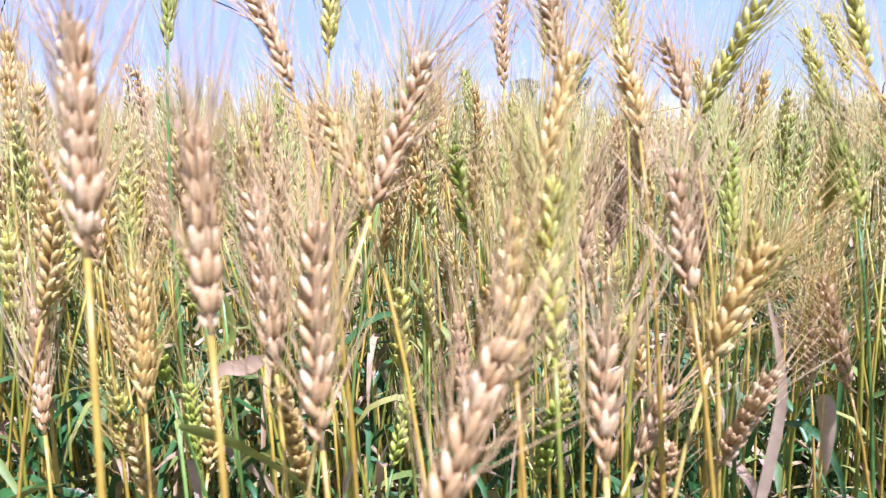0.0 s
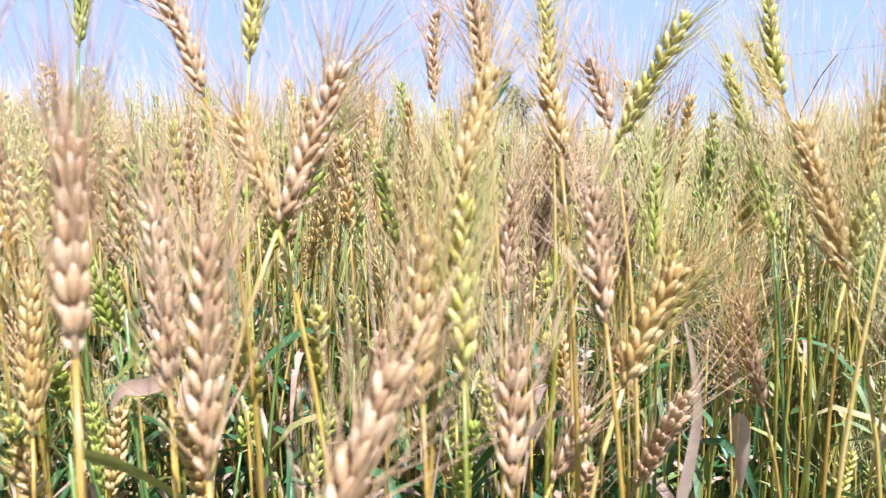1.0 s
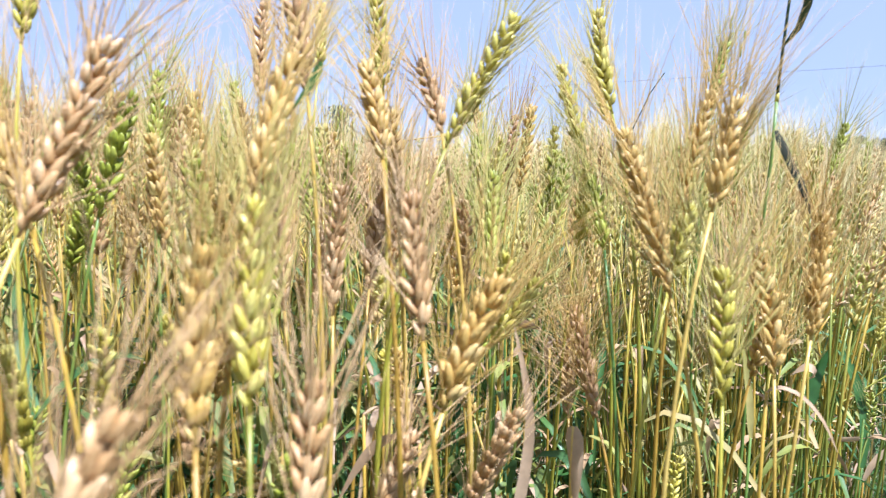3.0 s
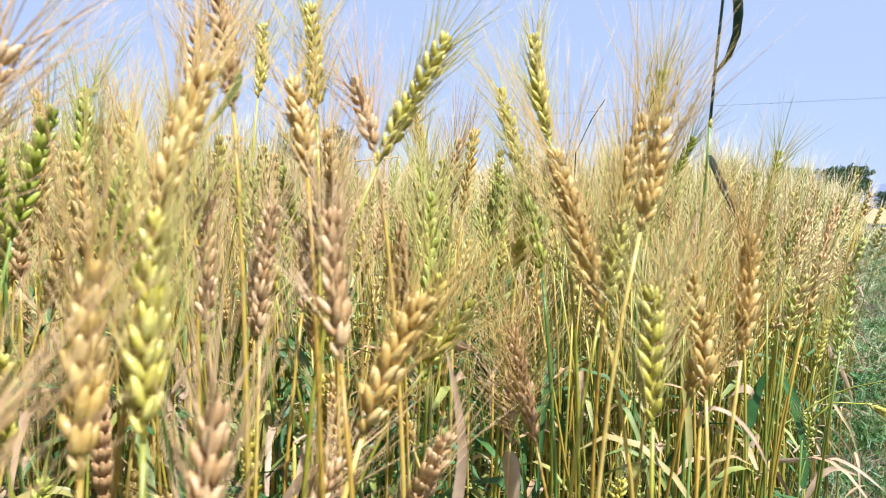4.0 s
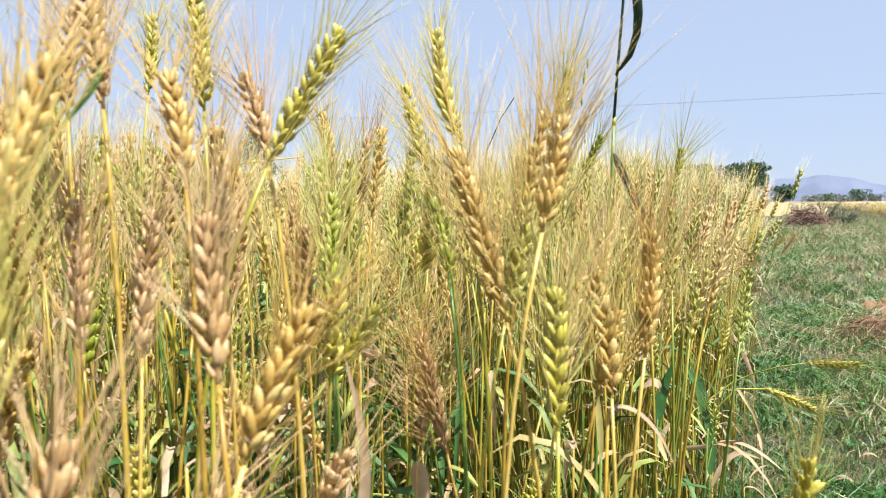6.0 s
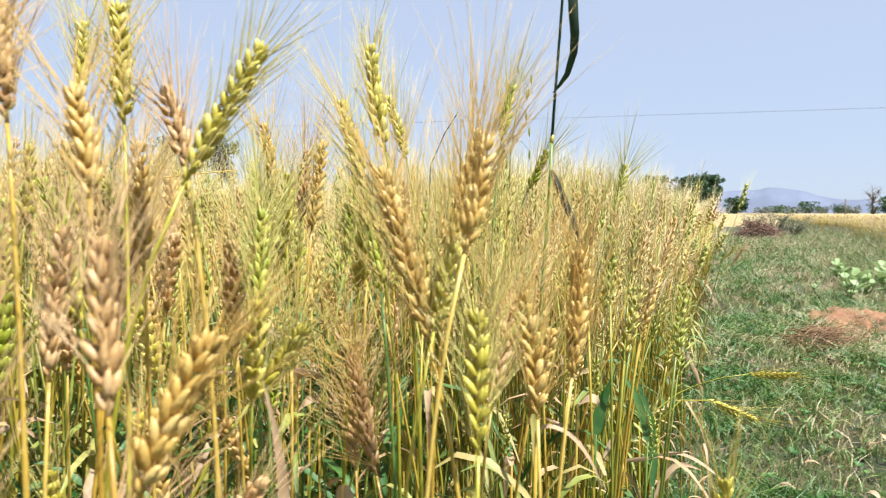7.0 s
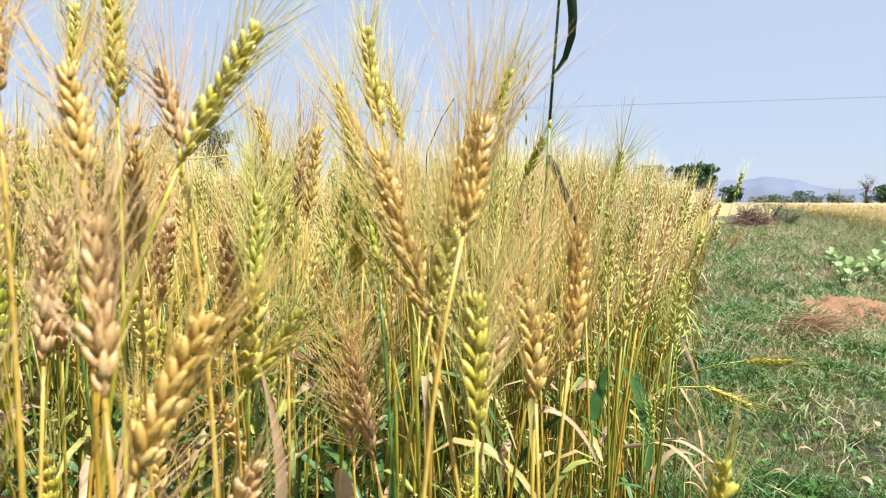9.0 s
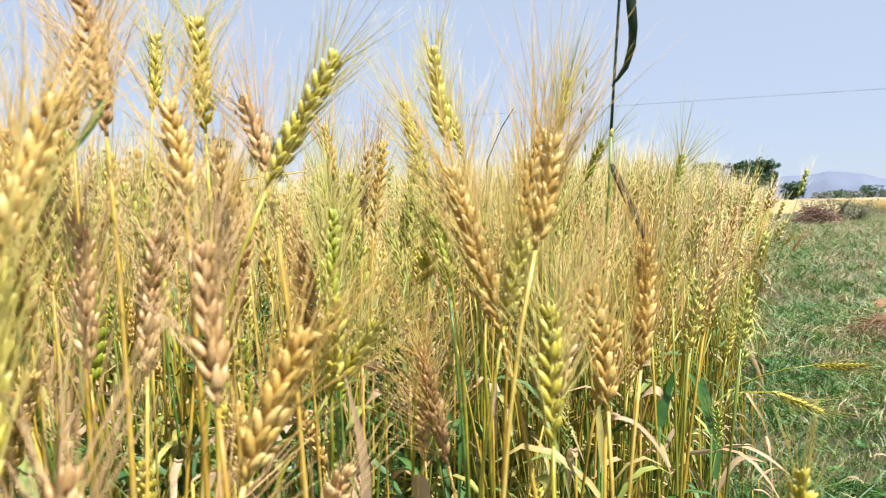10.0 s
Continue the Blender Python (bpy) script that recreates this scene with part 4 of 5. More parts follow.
for k in range(9):
    x, y = place(weed_rnd.uniform(5.2, 9.5), weed_rnd.uniform(-3.0, -1.9))
    tall, lx, ly = weed_rnd.uniform(0.5, 0.95), weed_rnd.uniform(-0.08, 0.08), weed_rnd.uniform(-0.08, 0.08)
    foot = Vector((x, y, height(x, y) - 0.01))
    root = thing("dead_weed", Matrix.Translation(foot), "tall dead weed with short side twigs beside the path", "weed", "dead weeds beside the path")
    g = Geo()
    g.tube([Vector((0, 0, 0)), Vector((lx * 0.3, ly * 0.3, tall * 0.5)), Vector((lx, ly, tall))], [0.004, 0.003, 0.0015], 5)
    part("stem", g, TALL_DEAD, root)
    for q in range(5):
        u = weed_rnd.uniform(0.45, 0.98)
        p = Vector((lx * u * u, ly * u * u, tall * u))
        e = p + Vector((weed_rnd.uniform(-1, 1), weed_rnd.uniform(-1, 1), weed_rnd.uniform(0.3, 1.0))) * 0.07
        t = Geo()
        t.tube([p, e], [0.0016, 0.0009], 4)
        t.lobe(Matrix.Translation(e), 0.016, 0.004, 0.004, 5)
        part("twig", t, TALL_DEAD, root)

# fallen leaves on the turf
for k in range(9):
    x, y = place(weed_rnd.uniform(1.5, 3.4), weed_rnd.uniform(-1.0, -0.15))
    a, z = weed_rnd.uniform(0, 6.28), height(x, y) + 0.022
    line = [Vector((x + math.cos(a) * 0.05 * u, y + math.sin(a) * 0.05 * u, z + 0.012 * math.sin(3 * u))) for u in (0, 0.33, 0.66, 1.0)]
    curve_leaf("fallen_leaf", "pale dead leaf lying on the turf", "dry", line, weed_rnd.uniform(0.012, 0.025), 0.4, 0.3, (x, y, z), None, False)


# dry and green leaves along the field's edge, each on its own shoot
edge_rnd = random.Random(61)
EDGE_WORDS = {"dry": "dry curled wheat leaf on the field edge", "yellow": "yellowing upright wheat leaf on the field edge", "green": "green upright wheat leaf on the field edge"}
for k in range(96):
    a = 0.8 + 3.4 * edge_rnd.random() ** 1.6
    upright = k % 5 < 2
    x, y = place(a, edge_rnd.uniform(0.06, 0.2) if upright else edge_rnd.uniform(-0.05, 0.14))
    kind = edge_rnd.choice(("yellow", "yellow", "green")) if upright else "dry"
    p = Vector((x, y, edge_rnd.uniform(0.12, 0.5) if upright else edge_rnd.uniform(0.05, 0.36)))
    az = edge_rnd.gauss(-0.65, 0.9)
    out = Vector((math.cos(az), math.sin(az), 0))
    long = edge_rnd.uniform(0.14, 0.24) if upright else edge_rnd.uniform(0.06, 0.16)
    rise, droop = (edge_rnd.uniform(0.9, 1.3), edge_rnd.uniform(0.1, 0.6)) if upright else (edge_rnd.uniform(0.1, 0.9), edge_rnd.uniform(0.5, 1.6))
    reach = 0.3 if upright else 0.7
    line = [p + out * (long * reach * u) + Vector((0, 0, long * (rise * u - droop * u * u))) for u in (0, 0.25, 0.5, 0.75, 1.0)]
    line = [Vector((q.x, q.y, max(q.z, 0.015))) for q in line]
    curve_leaf("edge_leaf", EDGE_WORDS[kind], kind, line, edge_rnd.uniform(0.005, 0.009), edge_rnd.uniform(-2.5, 2.5), 0.4, (x, y, 0))


# ---- the path's turf, weeds and what lies on it ----
TURF = plant("turf", (0.04, 0.125, 0.014), (0.155, 0.24, 0.045), (0.44, 0.34, 0.18), 40, 0.5, 0.14, 1.0, True, 0)
turf_rnd = random.Random(44)


def tuft(rnd, blades, low, high, width, lean_most, spread):
    g = Geo()
    for q in range(blades):
        a, tall = rnd.uniform(0, 6.28), rnd.uniform(low, high)
        lean = rnd.uniform(0.2, lean_most)
        p = Vector((rnd.uniform(-spread, spread), rnd.uniform(-spread, spread), 0))
        out = Vector((math.cos(a), math.sin(a), 0))
        line = [p + out * (tall * lean * u * u) + Vector((0, 0, tall * (u - 0.35 * u * u))) for u in (0, 0.5, 1.0)]
        g.sliver(*line, width * rnd.uniform(0.7, 1.3))
    return g


def clover(rnd):
    """A low broadleaf weed: a few round leaves on short stalks."""
    g = Geo()
    for q in range(5):
        a = rnd.uniform(0, 6.28)
        c = Vector((math.cos(a) * rnd.uniform(0.005, 0.02), math.sin(a) * rnd.uniform(0.005, 0.02), rnd.uniform(0.012, 0.035)))
        r = rnd.uniform(0.006, 0.011)
        t = aimed(Vector((rnd.uniform(-.5, .5), rnd.uniform(-.5, .5), 1)))
        ring = [c + (t.to_3x3() @ Vector((r * math.cos(k * 1.0472), r * math.sin(k * 1.0472), 0.0015 * (k % 2)))) for k in range(6)]
        g.add(ring + [c - Vector((0, 0, 0.002))], [(k, (k + 1) % 6, 6) for k in range(6)])
        g.sliver(Vector((0, 0, 0)), c * 0.5, c, 0.0015)
    return g


BLADES = [tuft(turf_rnd, 6, 0.025, 0.062, 0.0027, 1.1, 0.022) for _ in range(8)] + [clover(turf_rnd) for _ in range(2)]
poses = []
while len(poses) < 40000:
    pick = turf_rnd.random()
    behind = pick < 0.1
    if behind:
        a, b = turf_rnd.uniform(-5, 1.2), -4.5 * turf_rnd.random() ** 1.3
    elif pick < 0.58:
        a = 0.8 + 4.6 * turf_rnd.random() ** 1.2
        b = -turf_rnd.uniform(-0.15, (0.45 + a * 0.36) * turf_rnd.uniform(0.8, 1.35))
    else:
        a = 4.5 + 20 * turf_rnd.random() ** 2.0
        b = -turf_rnd.uniform(-0.1, min(3.6, 0.8 + a * 0.4))
    x, y = place(a, b)
    thin = noise.noise((x * 1.1, y * 1.1, 9)) + 0.6 * noise.noise((x * 4, y * 4, 1))
    if thin < -0.12 and turf_rnd.random() < 0.6:
        continue
    s = (0.85 + 0.12 * max(a, 0)) * (1 + 0.5 * noise.noise((x * 2.2, y * 2.2, 4))) * turf_rnd.uniform(0.5, 1.5)
    if behind:
        s *= 2.2
    dry = min(1, max(0, turf_rnd.gauss(0.25 + 0.11 * min(3.5, max(0, a - 2.5)) - 0.55 * thin, 0.27)))
    which = turf_rnd.randrange(8) if turf_rnd.random() < 0.93 else turf_rnd.choice((8, 9))
    if which > 7:
        s, dry = s * 0.7, dry * 0.45
    poses.append((which, pose(x, y, height(x, y), 0, 0, turf_rnd.uniform(0, 360)) @ Matrix.Scale(s, 4), dry))
scatter("turf", BLADES, poses, [TURF], "short green and dry turf on the path", "grass")

# dead straw lying in the turf
LITTER = []
for k in range(6):
    g = Geo()
    long = turf_rnd.uniform(0.02, 0.06)
    g.blade([Vector((long * (u - 0.5), 0.01 * math.sin(u * 3 + k), 0.012 + 0.012 * math.sin(u * 5 + k))) for u in (0, 0.33, 0.66, 1.0)], turf_rnd.uniform(0.0015, 0.0035), 1.0, 0.4)
    LITTER.append(g)
STRAW = plant("dead_straw", (0.1, 0.06, 0.03), (0.19, 0.125, 0.065), (0.36, 0.27, 0.15), 60, 0.7, 0.2, 1.0, True, 0)
poses = []
while len(poses) < 3800:
    near = turf_rnd.random() < 0.62
    a = 0.7 + 9 * turf_rnd.random() ** 1.7
    b = turf_rnd.gauss(-0.04, 0.13) if near else -turf_rnd.uniform(0, 0.8 + a * 0.35)
    x, y = place(a, b)
    poses.append((turf_rnd.randrange(6), pose(x, y, height(x, y) + turf_rnd.uniform(0, 0.03), turf_rnd.uniform(-25, 25), turf_rnd.uniform(-25, 25), turf_rnd.uniform(0, 360)) @ Matrix.Scale(turf_rnd.uniform(0.6, 1.5), 4), turf_rnd.random()))
scatter("straw_litter", LITTER, poses, [STRAW], "dead straw and leaf litter on the turf", "straw")

# rougher grass over the open ground on the other side of the path
VERGE = [tuft(turf_rnd, 16, 0.06, 0.16, 0.007, 1.4, 0.09) for _ in range(6)]
poses = []
while len(poses) < 4200:
    a, b = turf_rnd.uniform(-9, 9), -11 * turf_rnd.random() ** 1.3 - 0.2
    x, y = place(a, b)
    thin = noise.noise((x * 0.7, y * 0.7, 9))
    if math.hypot(x, y) < 0.5 or (a > 0.8 and b > -0.8 - a * 0.4) or turf_rnd.random() < -1.6 * thin:
        continue
    poses.append((turf_rnd.randrange(6), pose(x, y, height(x, y), 0, 0, turf_rnd.uniform(0, 360)) @ Matrix.Scale(turf_rnd.uniform(0.6, 1.3), 4), min(1, max(0, turf_rnd.gauss(0.36 - 0.8 * thin, 0.28)))))
scatter("verge_grass", VERGE, poses, [TURF], "rough grass over the open ground beside the path", "grass")

# uneven tussocks in the turf
TUSSOCK = [tuft(turf_rnd, 14, 0.07, 0.19, 0.0048, 1.1, 0.05) for _ in range(6)]
poses = []
while len(poses) < 1500:
    a = 4.2 + 15 * turf_rnd.random() ** 1.5
    b = -turf_rnd.uniform(0.1, min(3.4, 0.9 + a * 0.4))
    x, y = place(a, b)
    if noise.noise((x * 0.9, y * 0.9, 31)) < 0.02:
        continue
    poses.append((turf_rnd.randrange(6), pose(x, y, height(x, y), 0, 0, turf_rnd.uniform(0, 360)) @ Matrix.Scale(turf_rnd.uniform(0.6, 1.25), 4), min(1, max(0, turf_rnd.gauss(0.42, 0.3)))))
scatter("grass_tussocks", TUSSOCK, poses, [TURF], "uneven tussocks of longer grass in the turf", "grass")

# long grass between the path and the dry field
LONG = [tuft(turf_rnd, 9, 0.15, 0.6, 0.007, 0.7, 0.14) for _ in range(6)]
poses = []
while len(poses) < 2800:
    a = 6.5 + 26 * turf_rnd.random() ** 1.4
    b = -turf_rnd.gauss(2.7 + 0.03 * a, 0.9)
    if b > -0.9 or (a < 9 and b > -1.6):
        continue
    x, y = place(a, b)
    poses.append((turf_rnd.randrange(6), pose(x, y, height(x, y), 0, 0, turf_rnd.uniform(0, 360)) @ Matrix.Scale(turf_rnd.uniform(0.35, 0.9), 4), min(1, max(0, turf_rnd.gauss(0.62, 0.3)))))
scatter("long_grass", LONG, poses, [TURF], "long weedy grass along the far side of the path", "grass")

# dry grass round the brushwood
poses = []
while len(poses) < 260:
    x, y = place(turf_rnd.uniform(15, 27), -turf_rnd.uniform(0.0, 3.2))
    poses.append((turf_rnd.randrange(6), pose(x, y, height(x, y), 0, 0, turf_rnd.uniform(0, 360)) @ Matrix.Scale(turf_rnd.uniform(0.5, 1.1), 4), min(1, max(0, turf_rnd.gauss(0.8, 0.2)))))
scatter("dry_grass", LONG, poses, [TURF], "dry brown grass round the brushwood", "grass")

EARTH = plant("red_earth", (0.12, 0.055, 0.026), (0.24, 0.12, 0.055), (0.37, 0.215, 0.115), 22, 0.95, 0, 0.3, bump=0.9)


def earth_mound():
    """A low heap of bare red earth."""
    x0, y0 = place(5.65, -1.08)
    g = Geo()
    n = 40
    verts, faces = [], []
    for j in range(n + 1):
        for i in range(n + 1):
            u, v = (i / n - 0.5) * 2, (j / n - 0.5) * 2
            x, y = u * 0.62, v * 0.42
            top = max(0.0, 1 - math.hypot(u, v) * (1 + 0.3 * noise.noise((u * 2, v * 2, 5)))) ** 0.7
            z = 0.05 * top + 0.08 * top * noise.noise((u * 5, v * 5, 1)) + 0.05 * noise.noise((u * 15, v * 15, 4)) * min(1, top * 3) - 0.02 + 0.04 * min(1, top * 4)
            verts.append(Vector((x, y, z)))
    for j in range(n):
        for i in range(n):
            p = j * (n + 1) + i
            faces.append((p, p + 1, p + n + 2, p + n + 1))
    g.add(verts, faces)
    ob = new("earth_mound", g.mesh("earth_mound", [EARTH]))
    ob.matrix_basis = pose(x0, y0, height(x0, y0), 0, 0, 37)
    tagged(ob, "low mound of bare reddish earth in the grass", "mound")


earth_mound()


def straw_heap(name, a, b, wide, deep, tall, count, rnd, material, long, thick, label, category, lay=None):
    """A loose heap of cut stems: many crossing thin pieces."""
    g = Geo()
    x0, y0 = place(a, b)
    for k in range(count):
        u, v = rnd.gauss(0, 0.4), rnd.gauss(0, 0.4)
        top = tall * max(0.05, 1 - u * u - v * v)
        z = rnd.uniform(0, top)
        az, el = rnd.uniform(0, 6.28) if lay is None else rnd.gauss(lay, 0.35), rnd.gauss(0.1, 0.3 if lay is None else 0.14)
        d = Vector((math.cos(az) * math.cos(el), math.sin(az) * math.cos(el), math.sin(el))) * long * rnd.uniform(0.4, 1.0)
        c = Vector((u * wide / 2, v * deep / 2, z))
        bow = Vector((rnd.uniform(-1, 1), rnd.uniform(-1, 1), rnd.uniform(-0.2, 1))) * long * 0.08
        pts = [c - d / 2, c + bow, c + d / 2]
        pts = [Vector((p.x, p.y, max(p.z, 0.004))) for p in pts]
        g.tube(pts, [thick, thick, thick * 0.5], 3)
    ob = new(name, g.mesh(name, [material]))
    ob.matrix_basis = pose(x0, y0, height(x0, y0), 0, 0, 37)
    return tagged(ob, label, category, kind="stuff")


DEAD = plant("dead_stems", (0.10, 0.05, 0.022), (0.23, 0.13, 0.055), (0.44, 0.29, 0.13), 30, 0.8, 0)
TWIG = plant("red_twigs", (0.08, 0.045, 0.03), (0.16, 0.085, 0.055), (0.26, 0.16, 0.10), 8, 0.8, 0)
heap_rnd = random.Random(71)
straw_heap("straw_heap", 4.55, -0.68, 0.75, 0.42, 0.13, 420, heap_rnd, DEAD, 0.42, 0.0022, "heap of dry cut straw on the grass", "straw", -0.9)
straw_heap("straw_heap", 5.45, -1.1, 1.3, 0.7, 0.08, 170, heap_rnd, DEAD, 0.2, 0.002, "dry stems strewn over the bare mound", "straw")
straw_heap("straw_heap", 3.6, -0.95, 0.7, 0.4, 0.05, 120, heap_rnd, DEAD, 0.22, 0.0018, "thin scatter of dry straw on the grass", "straw")
straw_heap("brush_pile", 22.0, -1.25, 2.0, 1.5, 0.62, 300, heap_rnd, TWIG, 0.9, 0.011, "pile of reddish-brown dry brushwood beside the path", "brushwood")

WEED = plant("weed_leaf", (0.2, 0.29, 0.085), (0.31, 0.41, 0.15), (0.42, 0.5, 0.23), 30, 0.45, 0.3)


def weed():
    """A milkweed shrub: upright stems with pairs of broad pale leaves. Built once, at the plan's origin."""
    root = thing("milkweed", Matrix.Identity(4), "pale green milkweed with broad leaves in the grass", "weed", "milkweeds beside the path")
    r = random.Random(9)
    for k in range(3):
        a = k * 2.1 + r.uniform(-0.3, 0.3)
        lean = r.uniform(0.1, 0.5)
        tall = r.uniform(0.3, 0.55)
        top = Vector((math.cos(a) * lean * tall, math.sin(a) * lean * tall, tall))
        g = Geo()
        g.tube([Vector((0, 0, -0.01)), top * 0.5 + Vector((0, 0, 0.02)), top], [0.008, 0.006, 0.004], 5)
        part("stem", g, STEM["green"], root)
        for q in range(5):
            u = 0.35 + 0.65 * q / 4
            p = top * u
            az = a + q * 1.571 + r.uniform(-0.3, 0.3)
            out = Vector((math.cos(az), math.sin(az), r.uniform(0.5, 1.5))).normalized()
            long, wide = r.uniform(0.13, 0.21), r.uniform(0.065, 0.105)
            side = out.cross(Vector((0, 0, 1))).normalized()
            verts, faces = [], []
            for i in range(7):
                w = wide * 0.5 * math.sin(math.pi * min(1, 0.06 + 0.94 * i / 6) ** 0.8) + 0.002
                c = p + out * (long * i / 6) + Vector((0, 0, -0.25 * long * (i / 6) ** 2))
                verts += [c - side * w + Vector((0, 0, w * 0.25)), c, c + side * w + Vector((0, 0, w * 0.25))]
                if i:
                    s, t = 3 * i - 3, 3 * i
                    faces += [(s, s + 1, t + 1, t), (s + 1, s + 2, t + 2, t + 1)]
            b = Geo()
            b.add(verts, faces)
            part("leaf", b, WEED, root)
    return root


milkweed = weed()
for k, (x, y, s) in enumerate(((6.30, 3.36, 0.8), (6.89, 3.51, 1.0), (7.57, 3.68, 1.1), (7.19, 3.35, 0.9), (8.90, 3.96, 1.2), (8.32, 4.59, 0.9), (8.1, 3.3, 1.0), (10.6, 5.0, 0.9), (9.0, 4.9, 0.6), (6.6, 2.95, 0.8), (7.9, 2.75, 1.1), (6.7, 3.9, 0.5))):
    m = pose(x, y, height(x, y), 0, 0, k * 77) @ Matrix.Diagonal((s, s, s * 0.95, 1))
    if k:
        copy_thing(milkweed, m)
    else:
        milkweed.matrix_basis = m

# ---- the dry field across the path ----
stand("dry_field_margin", ROUGH, 700, 9.0, 24, -6.2, -3.9, 9, 28, random.Random(83), "short dry wheat and stubble on the margin of the field across the path", 0.55, 1.4, 0.0)
stand("dry_field_edge", ROUGH, 1300, 9.0, 24, -10, -5.6, 9, 28, random.Random(82), "dry wheat along the near side of the field across the path", 0.8, 1.3, -0.05)
stand("dry_field", FAR, 6000, 9, 60, -30, -3.5, 9, 75, random.Random(81), "ripe dry wheat in the field across the path", 0.86, 1.6, -0.12)
canopy("dry_field_canopy", 16, 330, -7.5, -240, 120, 60, 0.6, "closed canopy of the dry field across the path", DRY_CANOPY)

canopy("far_field_canopy", 42, 330, 14, -4.9, 110, 16, 0.6, "far strip of fields beyond the path", CANOPY)

# ---- trees, poles and hills ----
BARK = plant("bark", (0.07, 0.05, 0.035), (0.12, 0.09, 0.065), (0.18, 0.14, 0.10), 6, 0.9, 0, bump=0.8)
CROWN = plant("crown_leaves", (0.03, 0.07, 0.025), (0.05, 0.10, 0.035), (0.10, 0.15, 0.06), 2.0, 0.6, 0.2)
GREY_CROWN = plant("grey_crown_leaves", (0.09, 0.11, 0.08), (0.14, 0.16, 0.11), (0.20, 0.21, 0.15), 2.0, 0.6, 0.2)


def tree(x, y, tall, wide, seed, material=CROWN, leaves=2200, label="broad green tree beyond the fields", trunk=0.3, bare=False):
    r = random.Random(seed)
    root = thing("tree", Matrix.Translation((x, y, -0.05)), label, "tree")
    g = Geo()
    fork = tall * trunk
    g.tube([Vector((0, 0, 0)), Vector((0.02 * tall, 0, fork * 0.6)), Vector((0, 0.02 * tall, fork)), Vector((0, 0, tall * 0.7))], [tall * 0.035, tall * 0.028, tall * 0.024, tall * 0.008], 7)
    part("trunk", g, BARK, root)
    ends = []
    for k in range(7 if not bare else 12):
        a = k * 2.4 + r.uniform(-0.3, 0.3)
        rise = r.uniform(max(0.25, trunk), 0.92)
        e = Vector((math.cos(a) * wide * 0.36 * r.uniform(0.5, 1.1), math.sin(a) * wide * 0.36 * r.uniform(0.5, 1.1), tall * rise))
        s = Vector((0, 0, fork * r.uniform(0.8, 1.25)))
        b = Geo()
        b.tube([s, (s + e) / 2 + Vector((0, 0, tall * 0.05)), e], [tall * 0.014, tall * 0.009, tall * 0.003], 5)
        if bare:
            for q in range(7):
                u = r.uniform(0.4, 1)
                p = s + (e - s) * u
                b.tube([p, p + Vector((r.uniform(-1, 1), r.uniform(-1, 1), r.uniform(0.2, 1))) * tall * 0.14], [tall * 0.004, tall * 0.0015], 3)
        part("limb", b, BARK, root)
        ends.append(e)
    c = Geo()
    clumps = [(e * 0.95, r.uniform(0.16, 0.26)) for e in ends] + [(Vector((r.gauss(0, 0.16) * wide, r.gauss(0, 0.16) * wide, tall * r.uniform(max(0.2, trunk), 0.85))), r.uniform(0.16, 0.26)) for _ in range(12)]
    for k in range(leaves):
        o, size = r.choice(clumps)
        d = Vector((r.gauss(0, 1), r.gauss(0, 1), r.gauss(0, 0.75))).normalized() * (r.random() ** 0.4) * size * wide * 0.9
        p = o + Vector((d.x, d.y, d.z * 0.75))
        middle, over = tall * (1 + max(0.15, trunk * 0.8)) / 2, tall * (1 - max(0.15, trunk * 0.8)) / 2
        if (p.x ** 2 + p.y ** 2) / (wide * 0.52) ** 2 + ((p.z - middle) / over) ** 2 > 1 + 0.25 * noise.noise((p.x, p.y, p.z)):
            continue
        s = wide * (0.04 if not bare else 0.008) * r.uniform(0.6, 1.4)
        t = aimed(Vector((r.gauss(0, 1), r.gauss(0, 1), r.gauss(0.5, 1)))).to_3x3()
        c.add([p + t @ Vector((s, 0, 0)), p + t @ Vector((0, s * 0.6, s * 0.2)), p + t @ Vector((-s, 0, 0)), p + t @ Vector((0, -s * 0.6, s * 0.2))], [(0, 1, 2), (0, 2, 3)])
    part("crown", c, material, root)


tree(70.5, 63.9, 6.9, 4.6, 1)
tree(73.0, 61.0, 5.9, 5.0, 8, GREY_CROWN)
tree(74.4, 59.2, 6.5, 6.4, 2)
tree(93.1, 67.7, 3.6, 4.2, 3, trunk=0.15, label="small round tree beside the path's far end")
tree(135.6, 64.4, 4.4, 6.6, 4, trunk=0.2)
tree(133.2, 67.6, 6.6, 4.4, 5, GREY_CROWN, 700, "nearly bare thin tree beyond the dry field", 0.45, True)
for k, (az, r, tall, wide) in enumerate(((56.9, 200, 3.0, 6), (58.0, 205, 2.8, 9), (59.1, 200, 4.2, 6.5), (59.9, 210, 3.0, 6), (61.0, 200, 3.6, 5), (61.7, 205, 3.0, 7), (63.2, 170, 3.6, 4), (65.6, 220, 2.4, 8), (68.0, 200, 3, 7), (55.9, 210, 2.6, 6))):
    tree(r * math.sin(radians(az)), r * math.cos(radians(az)), tall, wide, 20 + k, (CROWN, GREY_CROWN)[k % 2], 500, "low distant tree on the horizon", 0.15)
tree(85 * math.sin(radians(7.0)), 85 * math.cos(radians(7.0)), 10.6, 6.5, 40, GREY_CROWN, 1500, "grey-green tree standing behind the wheat field", 0.35)
tree(85 * math.sin(radians(11.4)), 85 * math.cos(radians(11.4)), 12.0, 5.5, 41, GREY_CROWN, 1500, "tall grey-green tree behind the wheat field", 0.35)


OLIVE_LEAF = plant("olive_shrub_leaves", (0.06, 0.07, 0.025), (0.11, 0.12, 0.04), (0.2, 0.18, 0.07), 2.0, 0.6, 0.2)


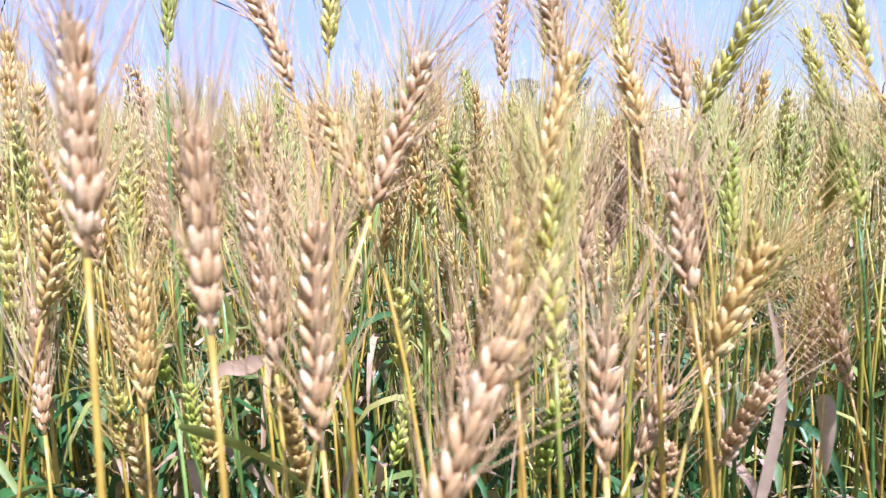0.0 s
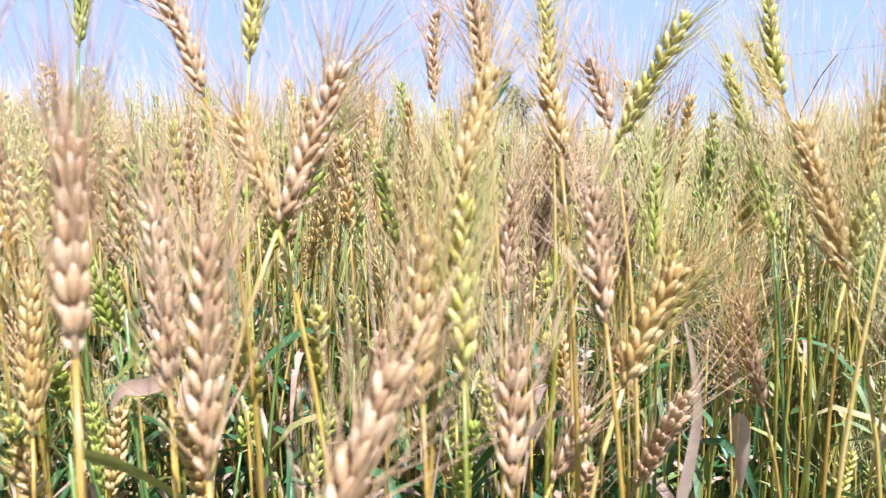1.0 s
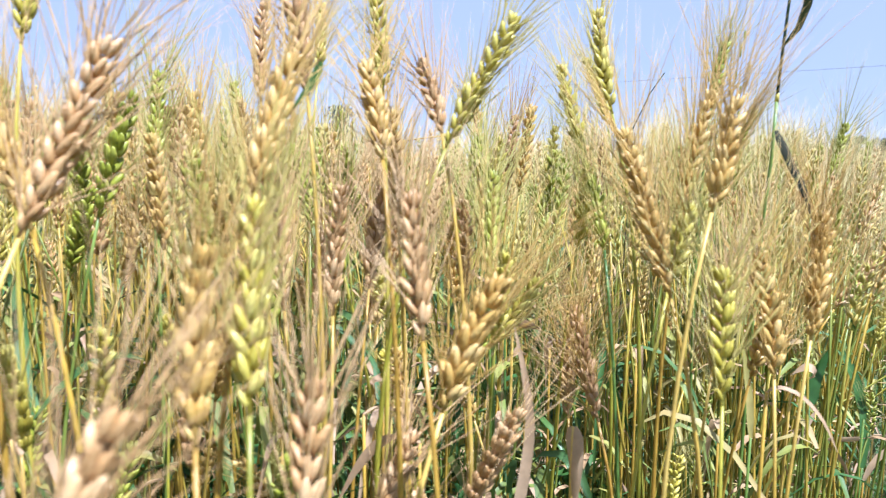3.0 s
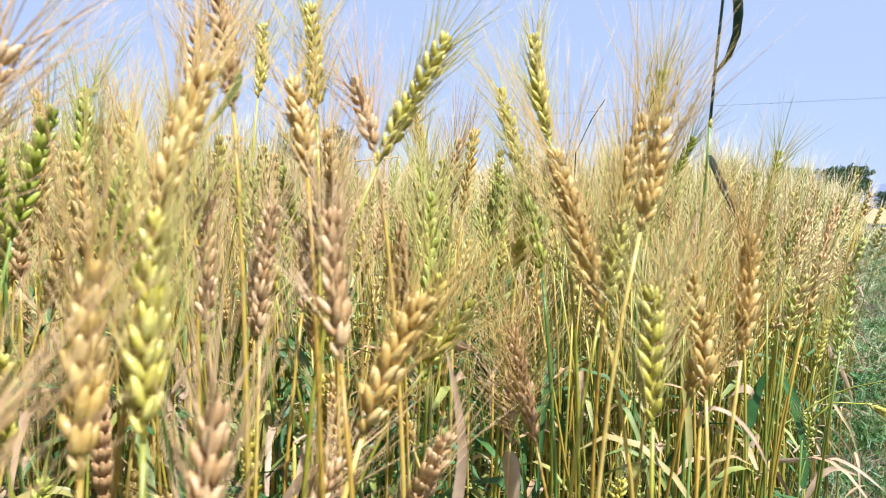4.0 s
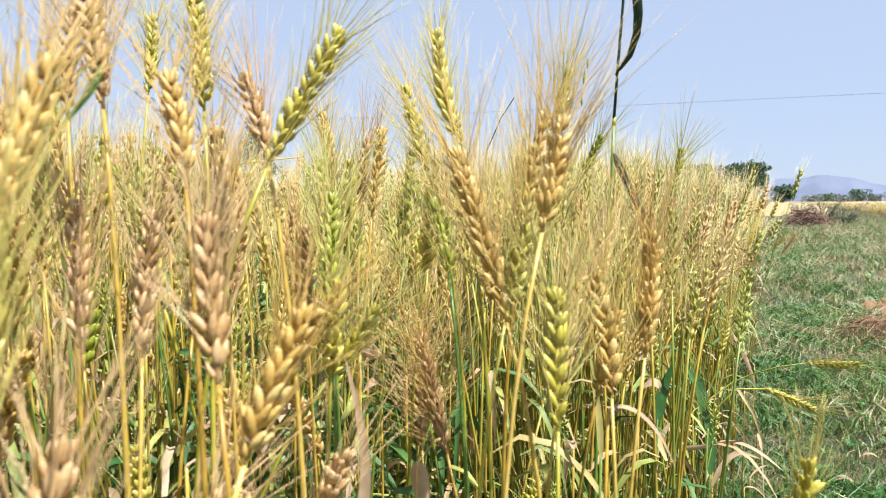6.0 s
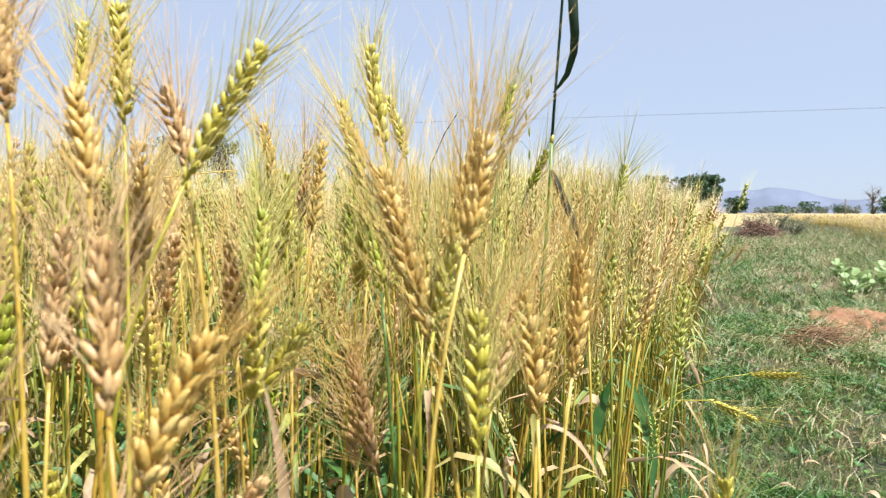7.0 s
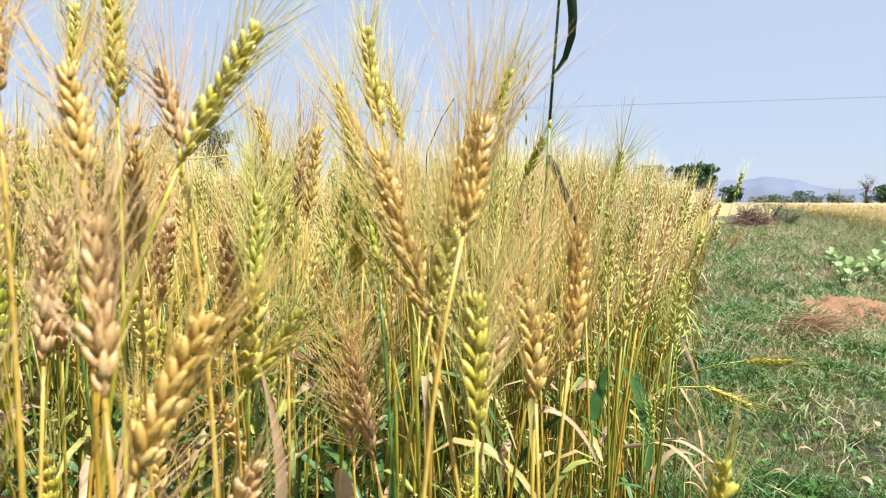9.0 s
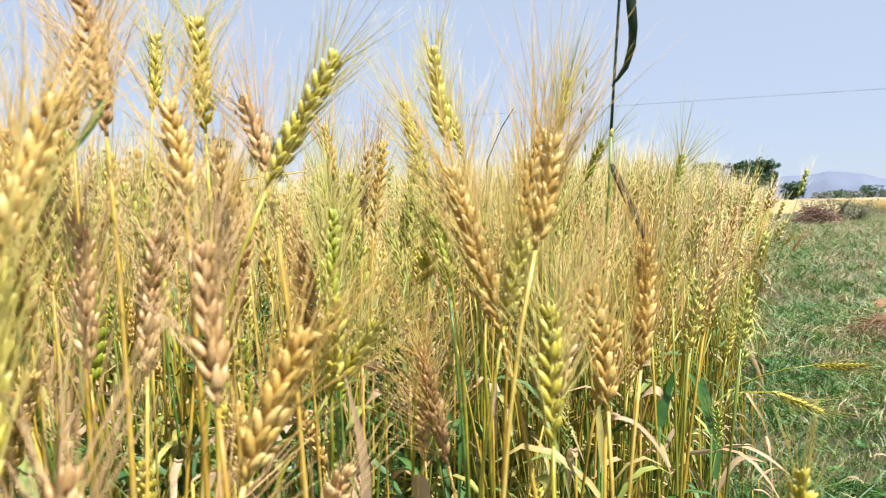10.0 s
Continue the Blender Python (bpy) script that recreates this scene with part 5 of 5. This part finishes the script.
def shrub(x, y, tall, wide, seed):
    r = random.Random(seed)
    root = thing("shrub", Matrix.Translation((x, y, -0.02)), "grey-green twiggy shrub beside the brushwood", "shrub")
    for k in range(26):
        a = r.uniform(0, 6.28)
        e = Vector((math.cos(a) * wide * r.uniform(0.1, 0.5), math.sin(a) * wide * r.uniform(0.1, 0.5), tall * r.uniform(0.5, 1.0)))
        g = Geo()
        g.tube([Vector((0, 0, 0)), e * 0.5 + Vector((0, 0, 0.1)), e], [0.012, 0.008, 0.003], 3)
        for q in range(26):
            p = e * r.uniform(0.35, 1.0) + Vector((r.gauss(0, 0.07), r.gauss(0, 0.07), r.gauss(0, 0.05)))
            s = r.uniform(0.02, 0.05)
            d = Vector((r.gauss(0, 1), r.gauss(0, 1), r.gauss(0, 1))).normalized()
            t = d.orthogonal().normalized()
            g.add([p - t * s, p + d * s, p + t * s], [(0, 1, 2)], 1)
        part("branch", g, [BARK, OLIVE_LEAF], root)


shrub(20.6, 14.3, 0.8, 1.2, 51)
shrub(20.9, 13.7, 1.0, 1.5, 52)
shrub(21.2, 13.2, 0.9, 1.4, 53)
shrub(20.2, 12.6, 0.6, 1.2, 56)


def power_line():
    root = thing("power_line", Matrix.Translation((51.2, -4.6, 0)), "thin power wire strung between wooden poles", "power line")
    a, b = Vector((51.2, -4.6, 5.4)), Vector((-31.5, 113.0, 9.8))
    pts = [a.lerp(b, i / 24) - Vector((0, 0, 0.35 * math.sin(math.pi * i / 24))) - Vector((51.2, -4.6, 0)) for i in range(25)]
    g = Geo()
    g.tube(pts, [0.008] * 25, 4)
    part("wire", g, BARK, root)
    for p in (a, b):
        g = Geo()
        o = Vector((51.2, -4.6, 0))
        g.tube([Vector((p.x, p.y, -0.3)) - o, Vector((p.x, p.y, p.z * 0.5)) - o, Vector((p.x, p.y, p.z + 0.3)) - o], [0.15, 0.13, 0.1], 7)
        part("pole", g, BARK, root)


power_line()

post_geo = Geo()
post_geo.tube([Vector((0, 0, -0.2)), Vector((0.02, 0, 0.9)), Vector((0.05, 0, 1.9))], [0.06, 0.055, 0.05], 6)
fence_post = new("fence_post", post_geo.mesh("fence_post", [BARK]))
fence_post.matrix_basis = pose(52.8, 28.8, 0)
tagged(fence_post, "lone dark wooden post in the dry field", "post")

# the air's blue-grey haze is painted into the hills' own colour
HILL = plant("haze_painted_hill", (0.105, 0.122, 0.168), (0.114, 0.131, 0.177), (0.123, 0.14, 0.186), 0.01, 0.9, 0, bump=0)


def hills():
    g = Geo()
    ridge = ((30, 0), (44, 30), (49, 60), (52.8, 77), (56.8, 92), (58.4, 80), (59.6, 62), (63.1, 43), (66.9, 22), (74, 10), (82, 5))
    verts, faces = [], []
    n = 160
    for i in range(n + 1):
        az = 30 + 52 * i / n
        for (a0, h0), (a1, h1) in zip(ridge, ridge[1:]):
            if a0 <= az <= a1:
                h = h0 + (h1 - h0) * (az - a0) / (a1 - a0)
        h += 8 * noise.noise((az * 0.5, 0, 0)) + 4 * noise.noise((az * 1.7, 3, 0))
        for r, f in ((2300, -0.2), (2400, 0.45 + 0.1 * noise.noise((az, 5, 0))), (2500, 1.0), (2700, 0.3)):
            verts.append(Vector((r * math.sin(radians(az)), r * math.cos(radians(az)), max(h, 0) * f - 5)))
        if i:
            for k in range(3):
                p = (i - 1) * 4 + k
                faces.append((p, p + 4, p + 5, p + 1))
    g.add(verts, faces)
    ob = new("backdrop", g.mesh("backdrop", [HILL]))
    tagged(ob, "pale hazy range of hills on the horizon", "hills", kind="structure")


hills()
